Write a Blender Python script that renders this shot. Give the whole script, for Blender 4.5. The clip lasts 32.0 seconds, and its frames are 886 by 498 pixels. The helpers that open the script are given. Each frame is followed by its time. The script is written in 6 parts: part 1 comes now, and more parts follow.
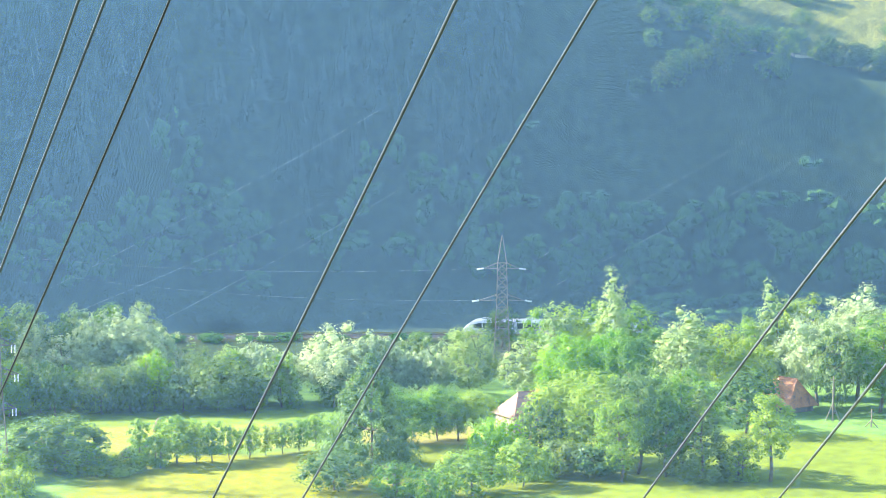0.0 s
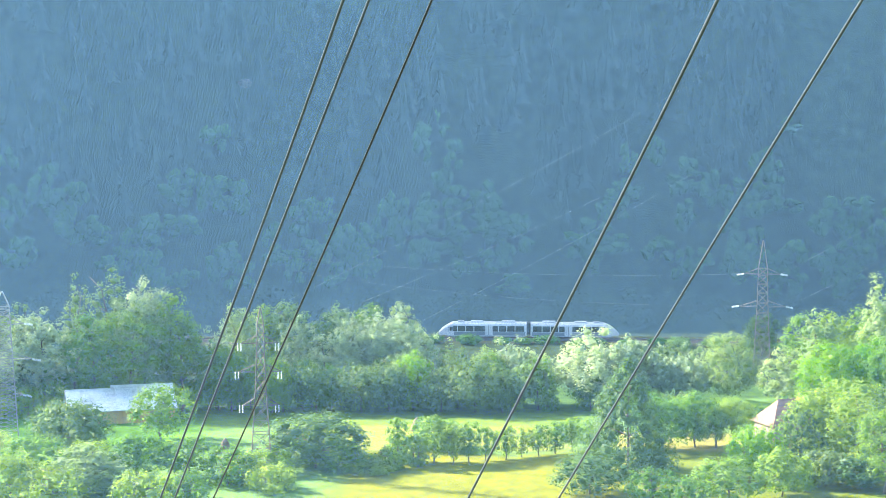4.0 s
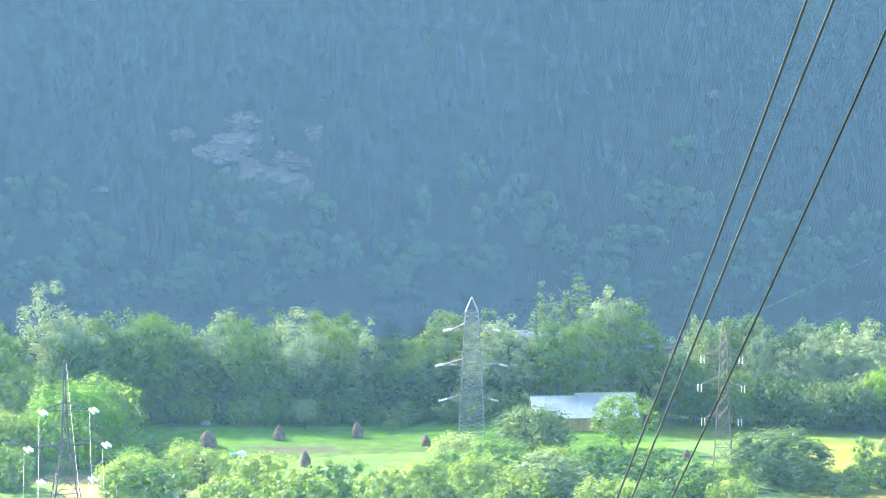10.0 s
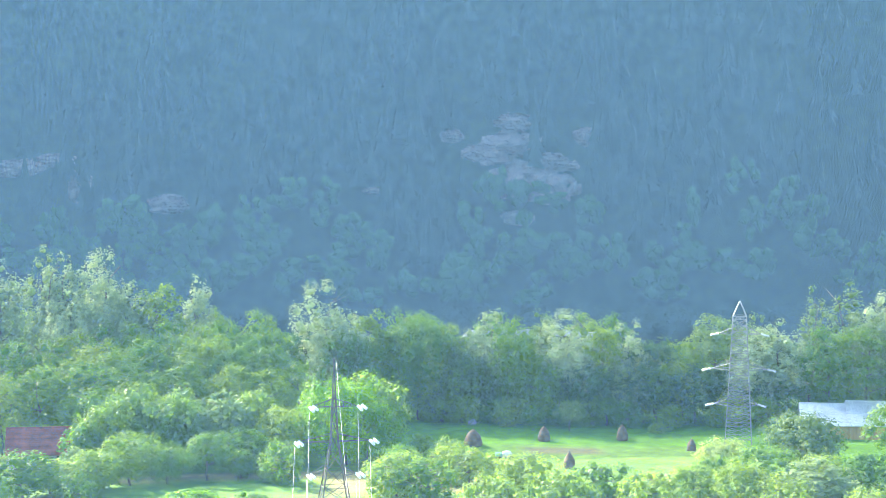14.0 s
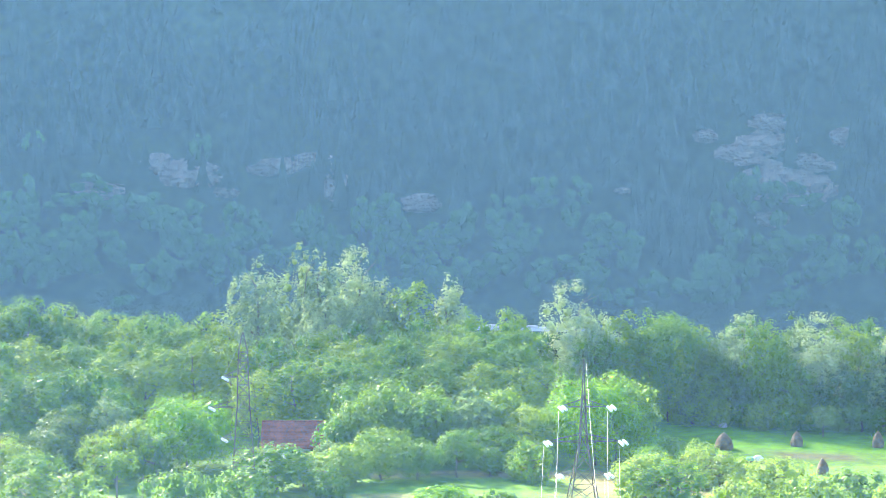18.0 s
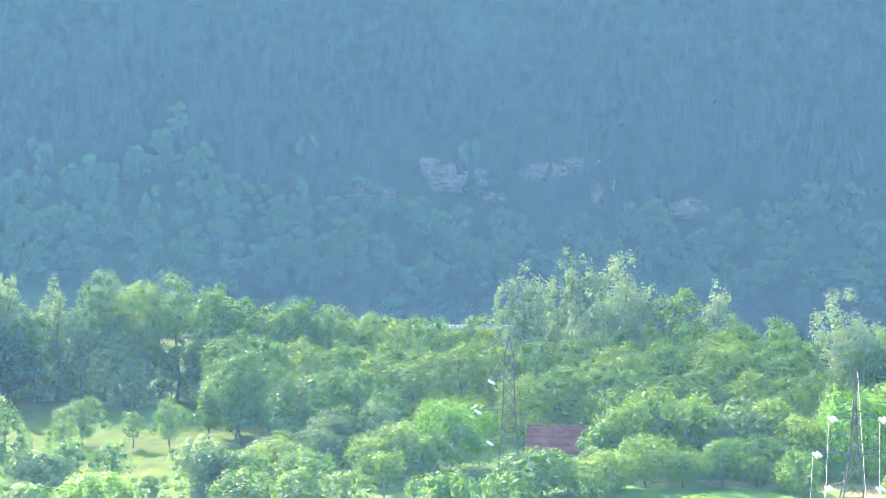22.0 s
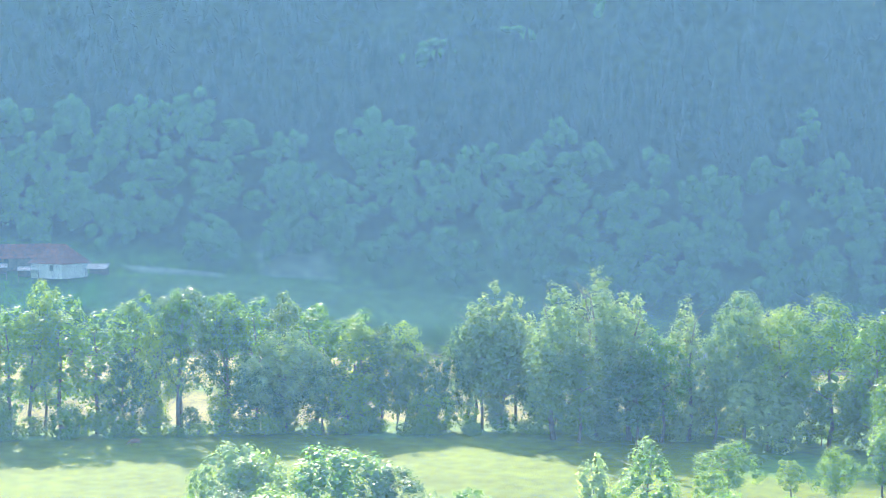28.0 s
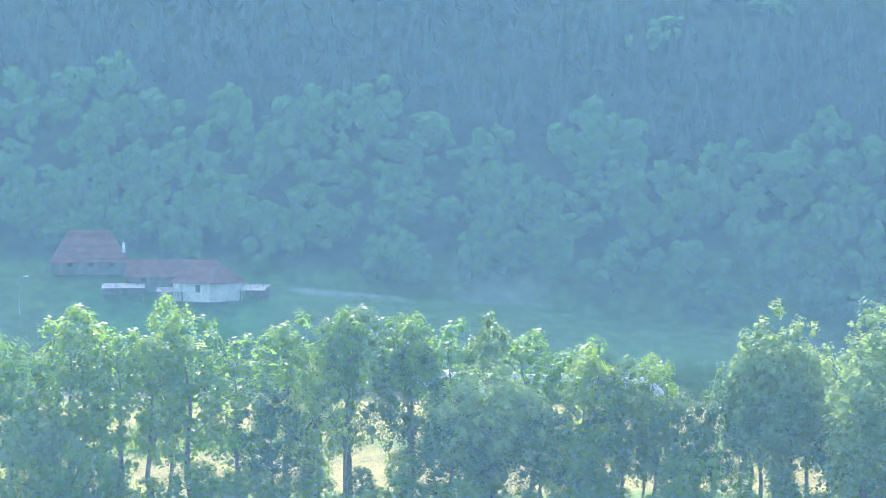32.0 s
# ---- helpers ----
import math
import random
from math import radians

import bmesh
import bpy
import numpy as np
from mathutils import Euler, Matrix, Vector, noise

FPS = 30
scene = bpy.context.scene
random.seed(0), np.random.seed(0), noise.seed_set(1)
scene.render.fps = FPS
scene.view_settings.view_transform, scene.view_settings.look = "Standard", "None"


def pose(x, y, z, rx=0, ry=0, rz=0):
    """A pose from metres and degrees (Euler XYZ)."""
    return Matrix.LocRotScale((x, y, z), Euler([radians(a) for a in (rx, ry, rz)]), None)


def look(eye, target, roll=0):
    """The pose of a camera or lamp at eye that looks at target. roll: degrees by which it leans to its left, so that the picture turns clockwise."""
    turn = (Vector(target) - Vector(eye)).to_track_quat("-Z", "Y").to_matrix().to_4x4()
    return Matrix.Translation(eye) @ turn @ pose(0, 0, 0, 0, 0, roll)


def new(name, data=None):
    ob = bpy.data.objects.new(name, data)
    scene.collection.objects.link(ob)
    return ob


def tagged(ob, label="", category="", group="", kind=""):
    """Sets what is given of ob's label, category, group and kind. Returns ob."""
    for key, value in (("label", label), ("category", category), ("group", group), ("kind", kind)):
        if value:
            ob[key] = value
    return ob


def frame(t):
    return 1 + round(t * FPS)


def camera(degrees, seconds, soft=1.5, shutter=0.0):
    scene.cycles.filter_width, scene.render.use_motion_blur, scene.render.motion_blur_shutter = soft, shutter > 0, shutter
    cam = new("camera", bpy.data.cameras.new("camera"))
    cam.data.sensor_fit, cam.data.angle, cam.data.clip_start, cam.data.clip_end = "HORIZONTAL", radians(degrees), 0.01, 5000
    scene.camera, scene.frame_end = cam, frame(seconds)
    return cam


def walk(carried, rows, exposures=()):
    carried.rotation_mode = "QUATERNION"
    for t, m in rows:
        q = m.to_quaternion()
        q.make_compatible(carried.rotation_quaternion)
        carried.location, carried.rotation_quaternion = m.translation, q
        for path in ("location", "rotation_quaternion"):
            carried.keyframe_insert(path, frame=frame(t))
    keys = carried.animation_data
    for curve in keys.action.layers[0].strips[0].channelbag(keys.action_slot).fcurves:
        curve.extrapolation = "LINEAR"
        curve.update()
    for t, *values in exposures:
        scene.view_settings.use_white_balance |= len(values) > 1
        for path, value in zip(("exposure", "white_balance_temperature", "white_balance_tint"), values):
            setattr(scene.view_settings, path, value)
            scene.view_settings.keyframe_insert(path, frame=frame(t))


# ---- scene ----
import itertools

# The place is planned round the first viewpoint: bearing in degrees (0 is north, +y; right is positive) and distance in metres.
cam = camera(26.73, 32.0, soft=0.7)
PATH = [
    (0.0, pose(-0.038, 0.014, 57.80, 85.384, 0, -32.781)),
    (0.5, pose(-0.038, 0.014, 57.80, 85.385, 0, -31.793)),
    (1.0, pose(-0.036, 0.013, 57.80, 85.399, 0, -31.014)),
    (1.5, pose(-0.033, 0.013, 57.80, 85.426, 0, -30.197)),
    (2.0, pose(-0.031, 0.012, 57.80, 85.402, 0, -29.288)),
    (2.5, pose(-0.027, 0.010, 57.80, 85.376, 0, -28.263)),
    (3.0, pose(-0.022, 0.009, 57.80, 85.394, 0, -27.233)),
    (3.5, pose(-0.017, 0.007, 57.80, 85.455, 0, -26.142)),
    (4.0, pose(-0.011, 0.004, 57.80, 85.485, 0, -24.826)),
    (4.5, pose(-0.004, 0.002, 57.80, 85.603, 0, -23.314)),
    (5.0, pose(0.004, -0.001, 57.80, 85.663, 0, -22.066)),
    (5.5, pose(0.013, -0.004, 57.80, 85.670, 0, -21.047)),
    (6.0, pose(0.023, -0.008, 57.80, 85.657, 0, -20.052)),
    (6.5, pose(0.033, -0.012, 57.80, 85.657, 0, -18.877)),
    (7.0, pose(0.044, -0.016, 57.80, 85.673, 0, -17.489)),
    (7.5, pose(0.056, -0.020, 57.80, 85.703, 0, -16.598)),
    (8.0, pose(0.069, -0.025, 57.80, 85.749, 0, -15.817)),
    (8.5, pose(0.083, -0.030, 57.80, 85.826, 0, -14.602)),
    (9.0, pose(0.097, -0.035, 57.80, 85.870, 0, -13.155)),
    (9.5, pose(0.113, -0.041, 57.80, 85.880, 0, -11.496)),
    (10.0, pose(0.129, -0.046, 57.80, 85.827, 0, -10.536)),
    (10.5, pose(0.146, -0.053, 57.80, 85.816, 0, -9.767)),
    (11.0, pose(0.164, -0.059, 57.80, 85.828, 0, -8.844)),
    (11.5, pose(0.183, -0.066, 57.80, 85.821, 0, -7.668)),
    (12.0, pose(0.202, -0.073, 57.80, 85.799, 0, -6.456)),
    (12.5, pose(0.224, -0.080, 57.80, 85.837, 0, -5.325)),
    (13.0, pose(0.245, -0.088, 57.80, 85.902, 0, -4.065)),
    (13.5, pose(0.245, -0.088, 57.80, 85.899, 0, -3.138)),
    (14.0, pose(0.245, -0.088, 57.80, 85.880, 0, -2.316)),
    (14.5, pose(0.245, -0.088, 57.80, 85.849, 0, -1.585)),
    (15.0, pose(0.245, -0.088, 57.80, 85.824, 0, -0.846)),
    (15.5, pose(0.245, -0.088, 57.80, 85.823, 0, -0.000)),
    (16.0, pose(0.245, -0.088, 57.80, 85.850, 0, 0.969)),
    (16.5, pose(0.245, -0.088, 57.80, 85.824, 0, 2.079)),
    (17.0, pose(0.245, -0.088, 57.80, 85.847, 0, 3.134)),
    (17.5, pose(0.245, -0.088, 57.80, 85.849, 0, 4.242)),
    (18.0, pose(0.245, -0.088, 57.80, 85.875, 0, 5.402)),
    (18.5, pose(0.245, -0.088, 57.80, 85.888, 0, 6.463)),
    (19.0, pose(0.245, -0.088, 57.80, 85.930, 0, 7.341)),
    (19.5, pose(0.245, -0.088, 57.80, 85.952, 0, 8.483)),
    (20.0, pose(0.245, -0.088, 57.80, 85.951, 0, 9.545)),
    (20.5, pose(0.245, -0.088, 57.80, 85.963, 0, 10.658)),
    (21.0, pose(0.245, -0.088, 57.80, 85.980, 0, 11.744)),
    (21.5, pose(0.245, -0.088, 57.80, 86.008, 0, 12.657)),
    (22.0, pose(0.245, -0.088, 57.80, 86.031, 0, 13.608)),
    (22.5, pose(0.245, -0.088, 57.80, 86.040, 0, 14.620)),
    (23.0, pose(0.245, -0.088, 57.80, 86.072, 0, 15.818)),
    (23.5, pose(0.245, -0.088, 57.80, 86.081, 0, 17.074)),
    (24.0, pose(0.245, -0.088, 57.80, 86.053, 0, 18.419)),
    (24.5, pose(0.245, -0.088, 57.80, 86.111, 0, 19.957)),
    (25.0, pose(0.245, -0.088, 57.80, 86.183, 0, 21.440)),
    (25.5, pose(0.245, -0.088, 57.80, 86.272, 0, 23.203)),
    (26.0, pose(0.245, -0.088, 57.80, 86.298, 0, 24.959)),
    (26.4, pose(0.245, -0.088, 57.80, 86.380, 0, 26.390)),
    (26.5, pose(-0.315, 0.662, 57.69, 86.407, 0, 26.734)),
    (26.6, pose(-1.995, 2.902, 57.36, 86.436, 0, 27.068)),
    (26.8, pose(-6.585, 9.012, 56.46, 86.503, 0, 27.707)),
    (27.0, pose(-11.175, 15.132, 55.55, 86.582, 0, 28.313)),
    (27.2, pose(-15.775, 21.252, 54.65, 86.670, 0, 28.889)),
    (27.4, pose(-20.365, 27.372, 53.75, 86.769, 0, 29.438)),
    (27.6, pose(-24.955, 33.492, 52.85, 86.875, 0, 29.964)),
    (27.8, pose(-29.545, 39.612, 51.94, 86.990, 0, 30.471)),
    (28.0, pose(-34.135, 45.732, 51.04, 87.111, 0, 30.961)),
    (28.2, pose(-38.735, 51.852, 50.14, 87.239, 0, 31.439)),
    (28.4, pose(-43.325, 57.972, 49.23, 87.372, 0, 31.907)),
    (28.5, pose(-45.615, 61.032, 48.78, 87.440, 0, 32.139)),
    (28.6, pose(-47.915, 64.092, 48.33, 87.510, 0, 32.372)),
    (28.8, pose(-52.505, 70.212, 47.43, 87.657, 0, 32.831)),
    (29.0, pose(-57.095, 76.332, 46.53, 87.803, 0, 33.246)),
    (29.2, pose(-61.695, 82.452, 45.62, 87.948, 0, 33.570)),
    (29.4, pose(-66.285, 88.572, 44.72, 88.090, 0, 33.861)),
    (29.5, pose(-68.575, 91.622, 44.27, 88.157, 0, 34.029)),
    (29.6, pose(-70.875, 94.682, 43.82, 88.221, 0, 34.221)),
    (29.8, pose(-75.465, 100.802, 42.92, 88.344, 0, 34.646)),
    (30.0, pose(-80.065, 106.922, 42.01, 88.458, 0, 35.069)),
    (30.2, pose(-84.655, 113.042, 41.11, 88.574, 0, 35.500)),
    (30.4, pose(-88.625, 118.342, 40.33, 88.676, 0, 35.897)),
    (30.5, pose(-89.185, 119.092, 40.22, 88.714, 0, 36.039)),
    (31.0, pose(-89.185, 119.092, 40.22, 88.763, 0, 36.228)),
    (31.5, pose(-89.185, 119.092, 40.22, 88.687, 0, 36.382)),
    (32.0, pose(-89.185, 119.092, 40.22, 88.673, 0, 36.885)),
]
walk(cam, PATH, exposures=[(0.0, 2.64), (32.0, 2.64)])

# ---- light ----
SUN_AZ, SUN_EL = -42.0, 32.0
world = bpy.data.worlds.new("sky")
scene.world = world
world.use_nodes = True
wn = world.node_tree.nodes
sky = wn.new("ShaderNodeTexSky")
sky.sky_type = "NISHITA"
sky.sun_disc = False
sky.sun_elevation, sky.sun_rotation = radians(SUN_EL), radians(SUN_AZ)
world.node_tree.links.new(sky.outputs[0], wn["Background"].inputs[0])
wn["Background"].inputs[1].default_value = 0.15
sun_data = bpy.data.lights.new("sun", "SUN")
sun_data.energy, sun_data.angle, sun_data.color = 5.0, radians(0.5), (1.0, 0.93, 0.77)
sun = new("sun", sun_data)
sd = Vector((math.sin(radians(SUN_AZ)) * math.cos(radians(SUN_EL)), math.cos(radians(SUN_AZ)) * math.cos(radians(SUN_EL)), math.sin(radians(SUN_EL))))
sun.matrix_world = look(sd * 900, (0, 0, 0))


# ---- materials ----
def ramp_mat(name, c1, c2, scale=1.0, rough=0.8, metal=0.0, bump=0.0, bump_scale=None, wear=None, spec=0.3, coords="Object", random_gain=0.0, stretch=(1, 1, 1)):
    """Two colours mixed by coarse and fine noise, with relief, and stains of a third colour."""
    m = bpy.data.materials.new(name)
    m.use_nodes = True
    nt = m.node_tree
    n, l = nt.nodes, nt.links
    p = n["Principled BSDF"]
    p.inputs["Roughness"].default_value, p.inputs["Metallic"].default_value = rough, metal
    p.inputs["Specular IOR Level"].default_value = spec
    tc, mp = n.new("ShaderNodeTexCoord"), n.new("ShaderNodeMapping")
    mp.inputs["Scale"].default_value = stretch
    l.new(tc.outputs[coords], mp.inputs[0])
    big, fine = n.new("ShaderNodeTexNoise"), n.new("ShaderNodeTexNoise")
    big.inputs["Scale"].default_value, fine.inputs["Scale"].default_value = scale, scale * 9
    big.inputs["Detail"].default_value = fine.inputs["Detail"].default_value = 4
    for t in (big, fine):
        l.new(mp.outputs[0], t.inputs["Vector"])
    add = n.new("ShaderNodeMath")
    add.operation = "MULTIPLY_ADD"
    add.inputs[1].default_value = 0.45
    l.new(fine.outputs["Fac"], add.inputs[0])
    sub = n.new("ShaderNodeMath")
    sub.operation = "SUBTRACT"
    sub.inputs[1].default_value = 0.22
    l.new(big.outputs["Fac"], sub.inputs[0])
    l.new(sub.outputs[0], add.inputs[2])
    cr = n.new("ShaderNodeValToRGB")
    cr.color_ramp.elements[0].position, cr.color_ramp.elements[1].position = 0.3, 0.7
    cr.color_ramp.elements[0].color, cr.color_ramp.elements[1].color = (*c1, 1), (*c2, 1)
    l.new(add.outputs[0], cr.inputs[0])
    out = cr.outputs[0]
    if wear:
        st, mx, rr = n.new("ShaderNodeTexNoise"), n.new("ShaderNodeMixRGB"), n.new("ShaderNodeValToRGB")
        st.inputs["Scale"].default_value, st.inputs["Detail"].default_value = scale * 2.3, 6
        rr.color_ramp.elements[0].position, rr.color_ramp.elements[1].position = 0.55, 0.72
        l.new(mp.outputs[0], st.inputs["Vector"])
        l.new(st.outputs["Fac"], rr.inputs[0])
        l.new(rr.outputs[0], mx.inputs[0])
        l.new(out, mx.inputs[1])
        mx.inputs[2].default_value = (*wear, 1)
        out = mx.outputs[0]
    if random_gain:
        oi, hv, mr = n.new("ShaderNodeObjectInfo"), n.new("ShaderNodeHueSaturation"), n.new("ShaderNodeMapRange")
        mr.inputs[3].default_value, mr.inputs[4].default_value = 1 - random_gain, 1 + random_gain
        l.new(oi.outputs["Random"], mr.inputs[0])
        l.new(mr.outputs[0], hv.inputs["Value"])
        l.new(out, hv.inputs["Color"])
        out = hv.outputs[0]
    l.new(out, p.inputs["Base Color"])
    if bump:
        b = n.new("ShaderNodeBump")
        b.inputs["Strength"].default_value = bump
        t = n.new("ShaderNodeTexNoise")
        t.inputs["Scale"].default_value, t.inputs["Detail"].default_value = bump_scale or scale * 6, 5
        l.new(mp.outputs[0], t.inputs["Vector"])
        l.new(t.outputs["Fac"], b.inputs["Height"])
        l.new(b.outputs[0], p.inputs["Normal"])
    return m


def leaf_mat(name, c1, c2, see_through=0.4, gloss=0.45):
    """Leaves: hue by tree and by leaf, light passing through the blade."""
    m = bpy.data.materials.new(name)
    m.use_nodes = True
    n, l = m.node_tree.nodes, m.node_tree.links
    p = n["Principled BSDF"]
    p.inputs["Roughness"].default_value, p.inputs["Specular IOR Level"].default_value = gloss, 0.1
    geo, oi = n.new("ShaderNodeNewGeometry"), n.new("ShaderNodeObjectInfo")
    cr = n.new("ShaderNodeValToRGB")
    cr.color_ramp.elements[0].color, cr.color_ramp.elements[1].color = (*c1, 1), (*c2, 1)
    cr.color_ramp.elements[0].position, cr.color_ramp.elements[1].position = 0.1, 0.9
    l.new(geo.outputs["Random Per Island"], cr.inputs[0])
    hv, mr, mh = n.new("ShaderNodeHueSaturation"), n.new("ShaderNodeMapRange"), n.new("ShaderNodeMapRange")
    mr.inputs[3].default_value, mr.inputs[4].default_value = 0.8, 1.22
    mh.inputs[3].default_value, mh.inputs[4].default_value = 0.525, 0.475
    l.new(oi.outputs["Random"], mr.inputs[0])
    l.new(oi.outputs["Random"], mh.inputs[0])
    l.new(mr.outputs[0], hv.inputs["Value"])
    l.new(mh.outputs[0], hv.inputs["Hue"])
    l.new(cr.outputs[0], hv.inputs["Color"])
    l.new(hv.outputs[0], p.inputs["Base Color"])
    tr, mix = n.new("ShaderNodeBsdfTranslucent"), n.new("ShaderNodeMixShader")
    br = n.new("ShaderNodeMixRGB")
    br.blend_type = "MULTIPLY"
    br.inputs[0].default_value = 1
    br.inputs[2].default_value = (1.32, 1.42, 0.8, 1)
    l.new(hv.outputs[0], br.inputs[1])
    l.new(br.outputs[0], tr.inputs[0])
    mix.inputs[0].default_value = see_through
    l.new(p.outputs[0], mix.inputs[1])
    l.new(tr.outputs[0], mix.inputs[2])
    l.new(mix.outputs[0], n["Material Output"].inputs[0])
    return m


LEAF = {
    "broad": leaf_mat("leaf_green", (0.142, 0.236, 0.047), (0.182, 0.282, 0.057), 0.54),
    "silver": leaf_mat("leaf_silver", (0.218, 0.294, 0.136), (0.262, 0.338, 0.162), 0.5, 0.7),
    "white": leaf_mat("leaf_white_poplar", (0.285, 0.350, 0.212), (0.332, 0.396, 0.246), 0.48, 0.7),
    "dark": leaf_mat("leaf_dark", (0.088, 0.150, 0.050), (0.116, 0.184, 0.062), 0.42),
    "bright": leaf_mat("leaf_bright", (0.146, 0.282, 0.021), (0.190, 0.322, 0.027), 0.54),
    "willow": leaf_mat("leaf_willow", (0.192, 0.268, 0.098), (0.226, 0.302, 0.116), 0.5, 0.7),
    "wood": leaf_mat("leaf_far_wood", (0.070, 0.168, 0.050), (0.108, 0.222, 0.066), 0.12, 0.7),
    # darker copy of the wood leaf, with shade put into its colour
    "thicket": leaf_mat("leaf_thicket_shade", (0.041, 0.078, 0.034), (0.054, 0.093, 0.041), 0.1, 0.8),
}
WIRE_GREY = ramp_mat("dull_conductor", (0.02, 0.02, 0.021), (0.035, 0.035, 0.036), 3, 0.35, 0.3)
BARK = ramp_mat("bark", (0.09, 0.07, 0.05), (0.2, 0.17, 0.13), 1.5, 0.9, bump=0.6)
NEEDLE = ramp_mat("spruce_needles", (0.02, 0.05, 0.025), (0.05, 0.085, 0.045), 0.15, 0.8, bump=0.5, bump_scale=2.0)
ROCK = ramp_mat("limestone", (0.27, 0.205, 0.18), (0.47, 0.395, 0.355), 0.22, 0.9, bump=0.8, wear=(0.24, 0.13, 0.10))
STEEL = ramp_mat("galvanised_steel", (0.2, 0.21, 0.21), (0.32, 0.33, 0.32), 0.8, 0.6, 0.3, wear=(0.2, 0.13, 0.08))
PALEIRON = ramp_mat("faded_brown_steel", (0.14, 0.125, 0.11), (0.22, 0.195, 0.17), 0.8, 0.6, 0.1)
RUSTY = ramp_mat("weathered_steel", (0.10, 0.085, 0.07), (0.2, 0.17, 0.14), 0.8, 0.7, 0.3)
WIRE = ramp_mat("conductor", (0.06, 0.068, 0.085), (0.085, 0.095, 0.115), 3, 0.3, 0.0, spec=0.1)
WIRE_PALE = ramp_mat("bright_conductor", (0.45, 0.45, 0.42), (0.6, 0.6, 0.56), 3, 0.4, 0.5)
GLASSY = ramp_mat("glass_insulator", (0.7, 0.74, 0.72), (0.85, 0.87, 0.84), 3, 0.2, spec=0.6)
HAY = ramp_mat("old_hay", (0.09, 0.065, 0.045), (0.2, 0.15, 0.1), 1.2, 0.95, bump=1.0, bump_scale=14)
WOOD = ramp_mat("grey_wood", (0.12, 0.1, 0.08), (0.24, 0.21, 0.17), 1.5, 0.85, bump=0.4, stretch=(1, 1, 0.2))
PLANK = ramp_mat("ochre_planks", (0.34, 0.2, 0.08), (0.5, 0.32, 0.14), 0.9, 0.8, bump=0.4, stretch=(3, 3, 0.4))
TIN = ramp_mat("sheet_metal_roof", (0.55, 0.57, 0.6), (0.72, 0.74, 0.76), 0.35, 0.34, 0.75, bump=0.05, wear=(0.42, 0.42, 0.42), stretch=(1, 0.2, 1))
TILE = ramp_mat("clay_tiles", (0.4, 0.17, 0.085), (0.56, 0.27, 0.15), 0.6, 0.85, bump=0.3, wear=(0.16, 0.1, 0.08), random_gain=0.2)
OLDTILE = ramp_mat("old_red_tiles", (0.16, 0.055, 0.045), (0.3, 0.1, 0.075), 0.6, 0.85, bump=0.3, wear=(0.1, 0.06, 0.05), random_gain=0.2)
PALETILE = ramp_mat("sun_bleached_tiles", (0.17, 0.105, 0.08), (0.27, 0.17, 0.13), 0.6, 0.95, bump=0.3, random_gain=0.2)
PLASTER = ramp_mat("white_plaster", (0.7, 0.69, 0.66), (0.82, 0.81, 0.78), 0.5, 0.9, wear=(0.55, 0.52, 0.47))
GREYWALL = ramp_mat("grey_plaster", (0.4, 0.4, 0.4), (0.55, 0.55, 0.54), 0.6, 0.9, wear=(0.3, 0.29, 0.27))
DARKGLASS = ramp_mat("window_glass", (0.02, 0.025, 0.03), (0.05, 0.06, 0.07), 0.5, 0.08, spec=0.8)
TRAINWHITE = ramp_mat("white_train_paint", (0.36, 0.38, 0.41), (0.45, 0.47, 0.5), 0.4, 0.28, spec=0.6)
TRAINBLUE = ramp_mat("blue_grey_train_paint", (0.10, 0.13, 0.17), (0.16, 0.19, 0.23), 0.4, 0.3, spec=0.5)
TRAINGREY = ramp_mat("grey_train_paint", (0.2, 0.22, 0.25), (0.3, 0.32, 0.35), 0.5, 0.4)
BLACKGEAR = ramp_mat("grimy_undercarriage", (0.02, 0.02, 0.02), (0.06, 0.055, 0.05), 1.5, 0.8)
RUBBER = ramp_mat("rubber_bellows", (0.02, 0.02, 0.022), (0.04, 0.04, 0.042), 2, 0.7)
BALLAST = ramp_mat("track_ballast", (0.05, 0.046, 0.042), (0.10, 0.092, 0.085), 0.8, 0.95, bump=1.0, bump_scale=8)
TARP = ramp_mat("green_tarpaulin", (0.1, 0.3, 0.2), (0.18, 0.42, 0.3), 1.0, 0.5, bump=0.4)
PALETARP = ramp_mat("pale_sheet", (0.55, 0.56, 0.55), (0.7, 0.7, 0.68), 1.0, 0.6, bump=0.4)
HIDE = ramp_mat("brown_hide", (0.13, 0.07, 0.035), (0.24, 0.13, 0.07), 2.0, 0.8)
PATHSOIL = ramp_mat("dry_soil", (0.42, 0.38, 0.24), (0.58, 0.53, 0.36), 0.5, 0.95, bump=0.3)
CONCRETE = ramp_mat("concrete", (0.32, 0.31, 0.29), (0.45, 0.44, 0.42), 0.7, 0.9)


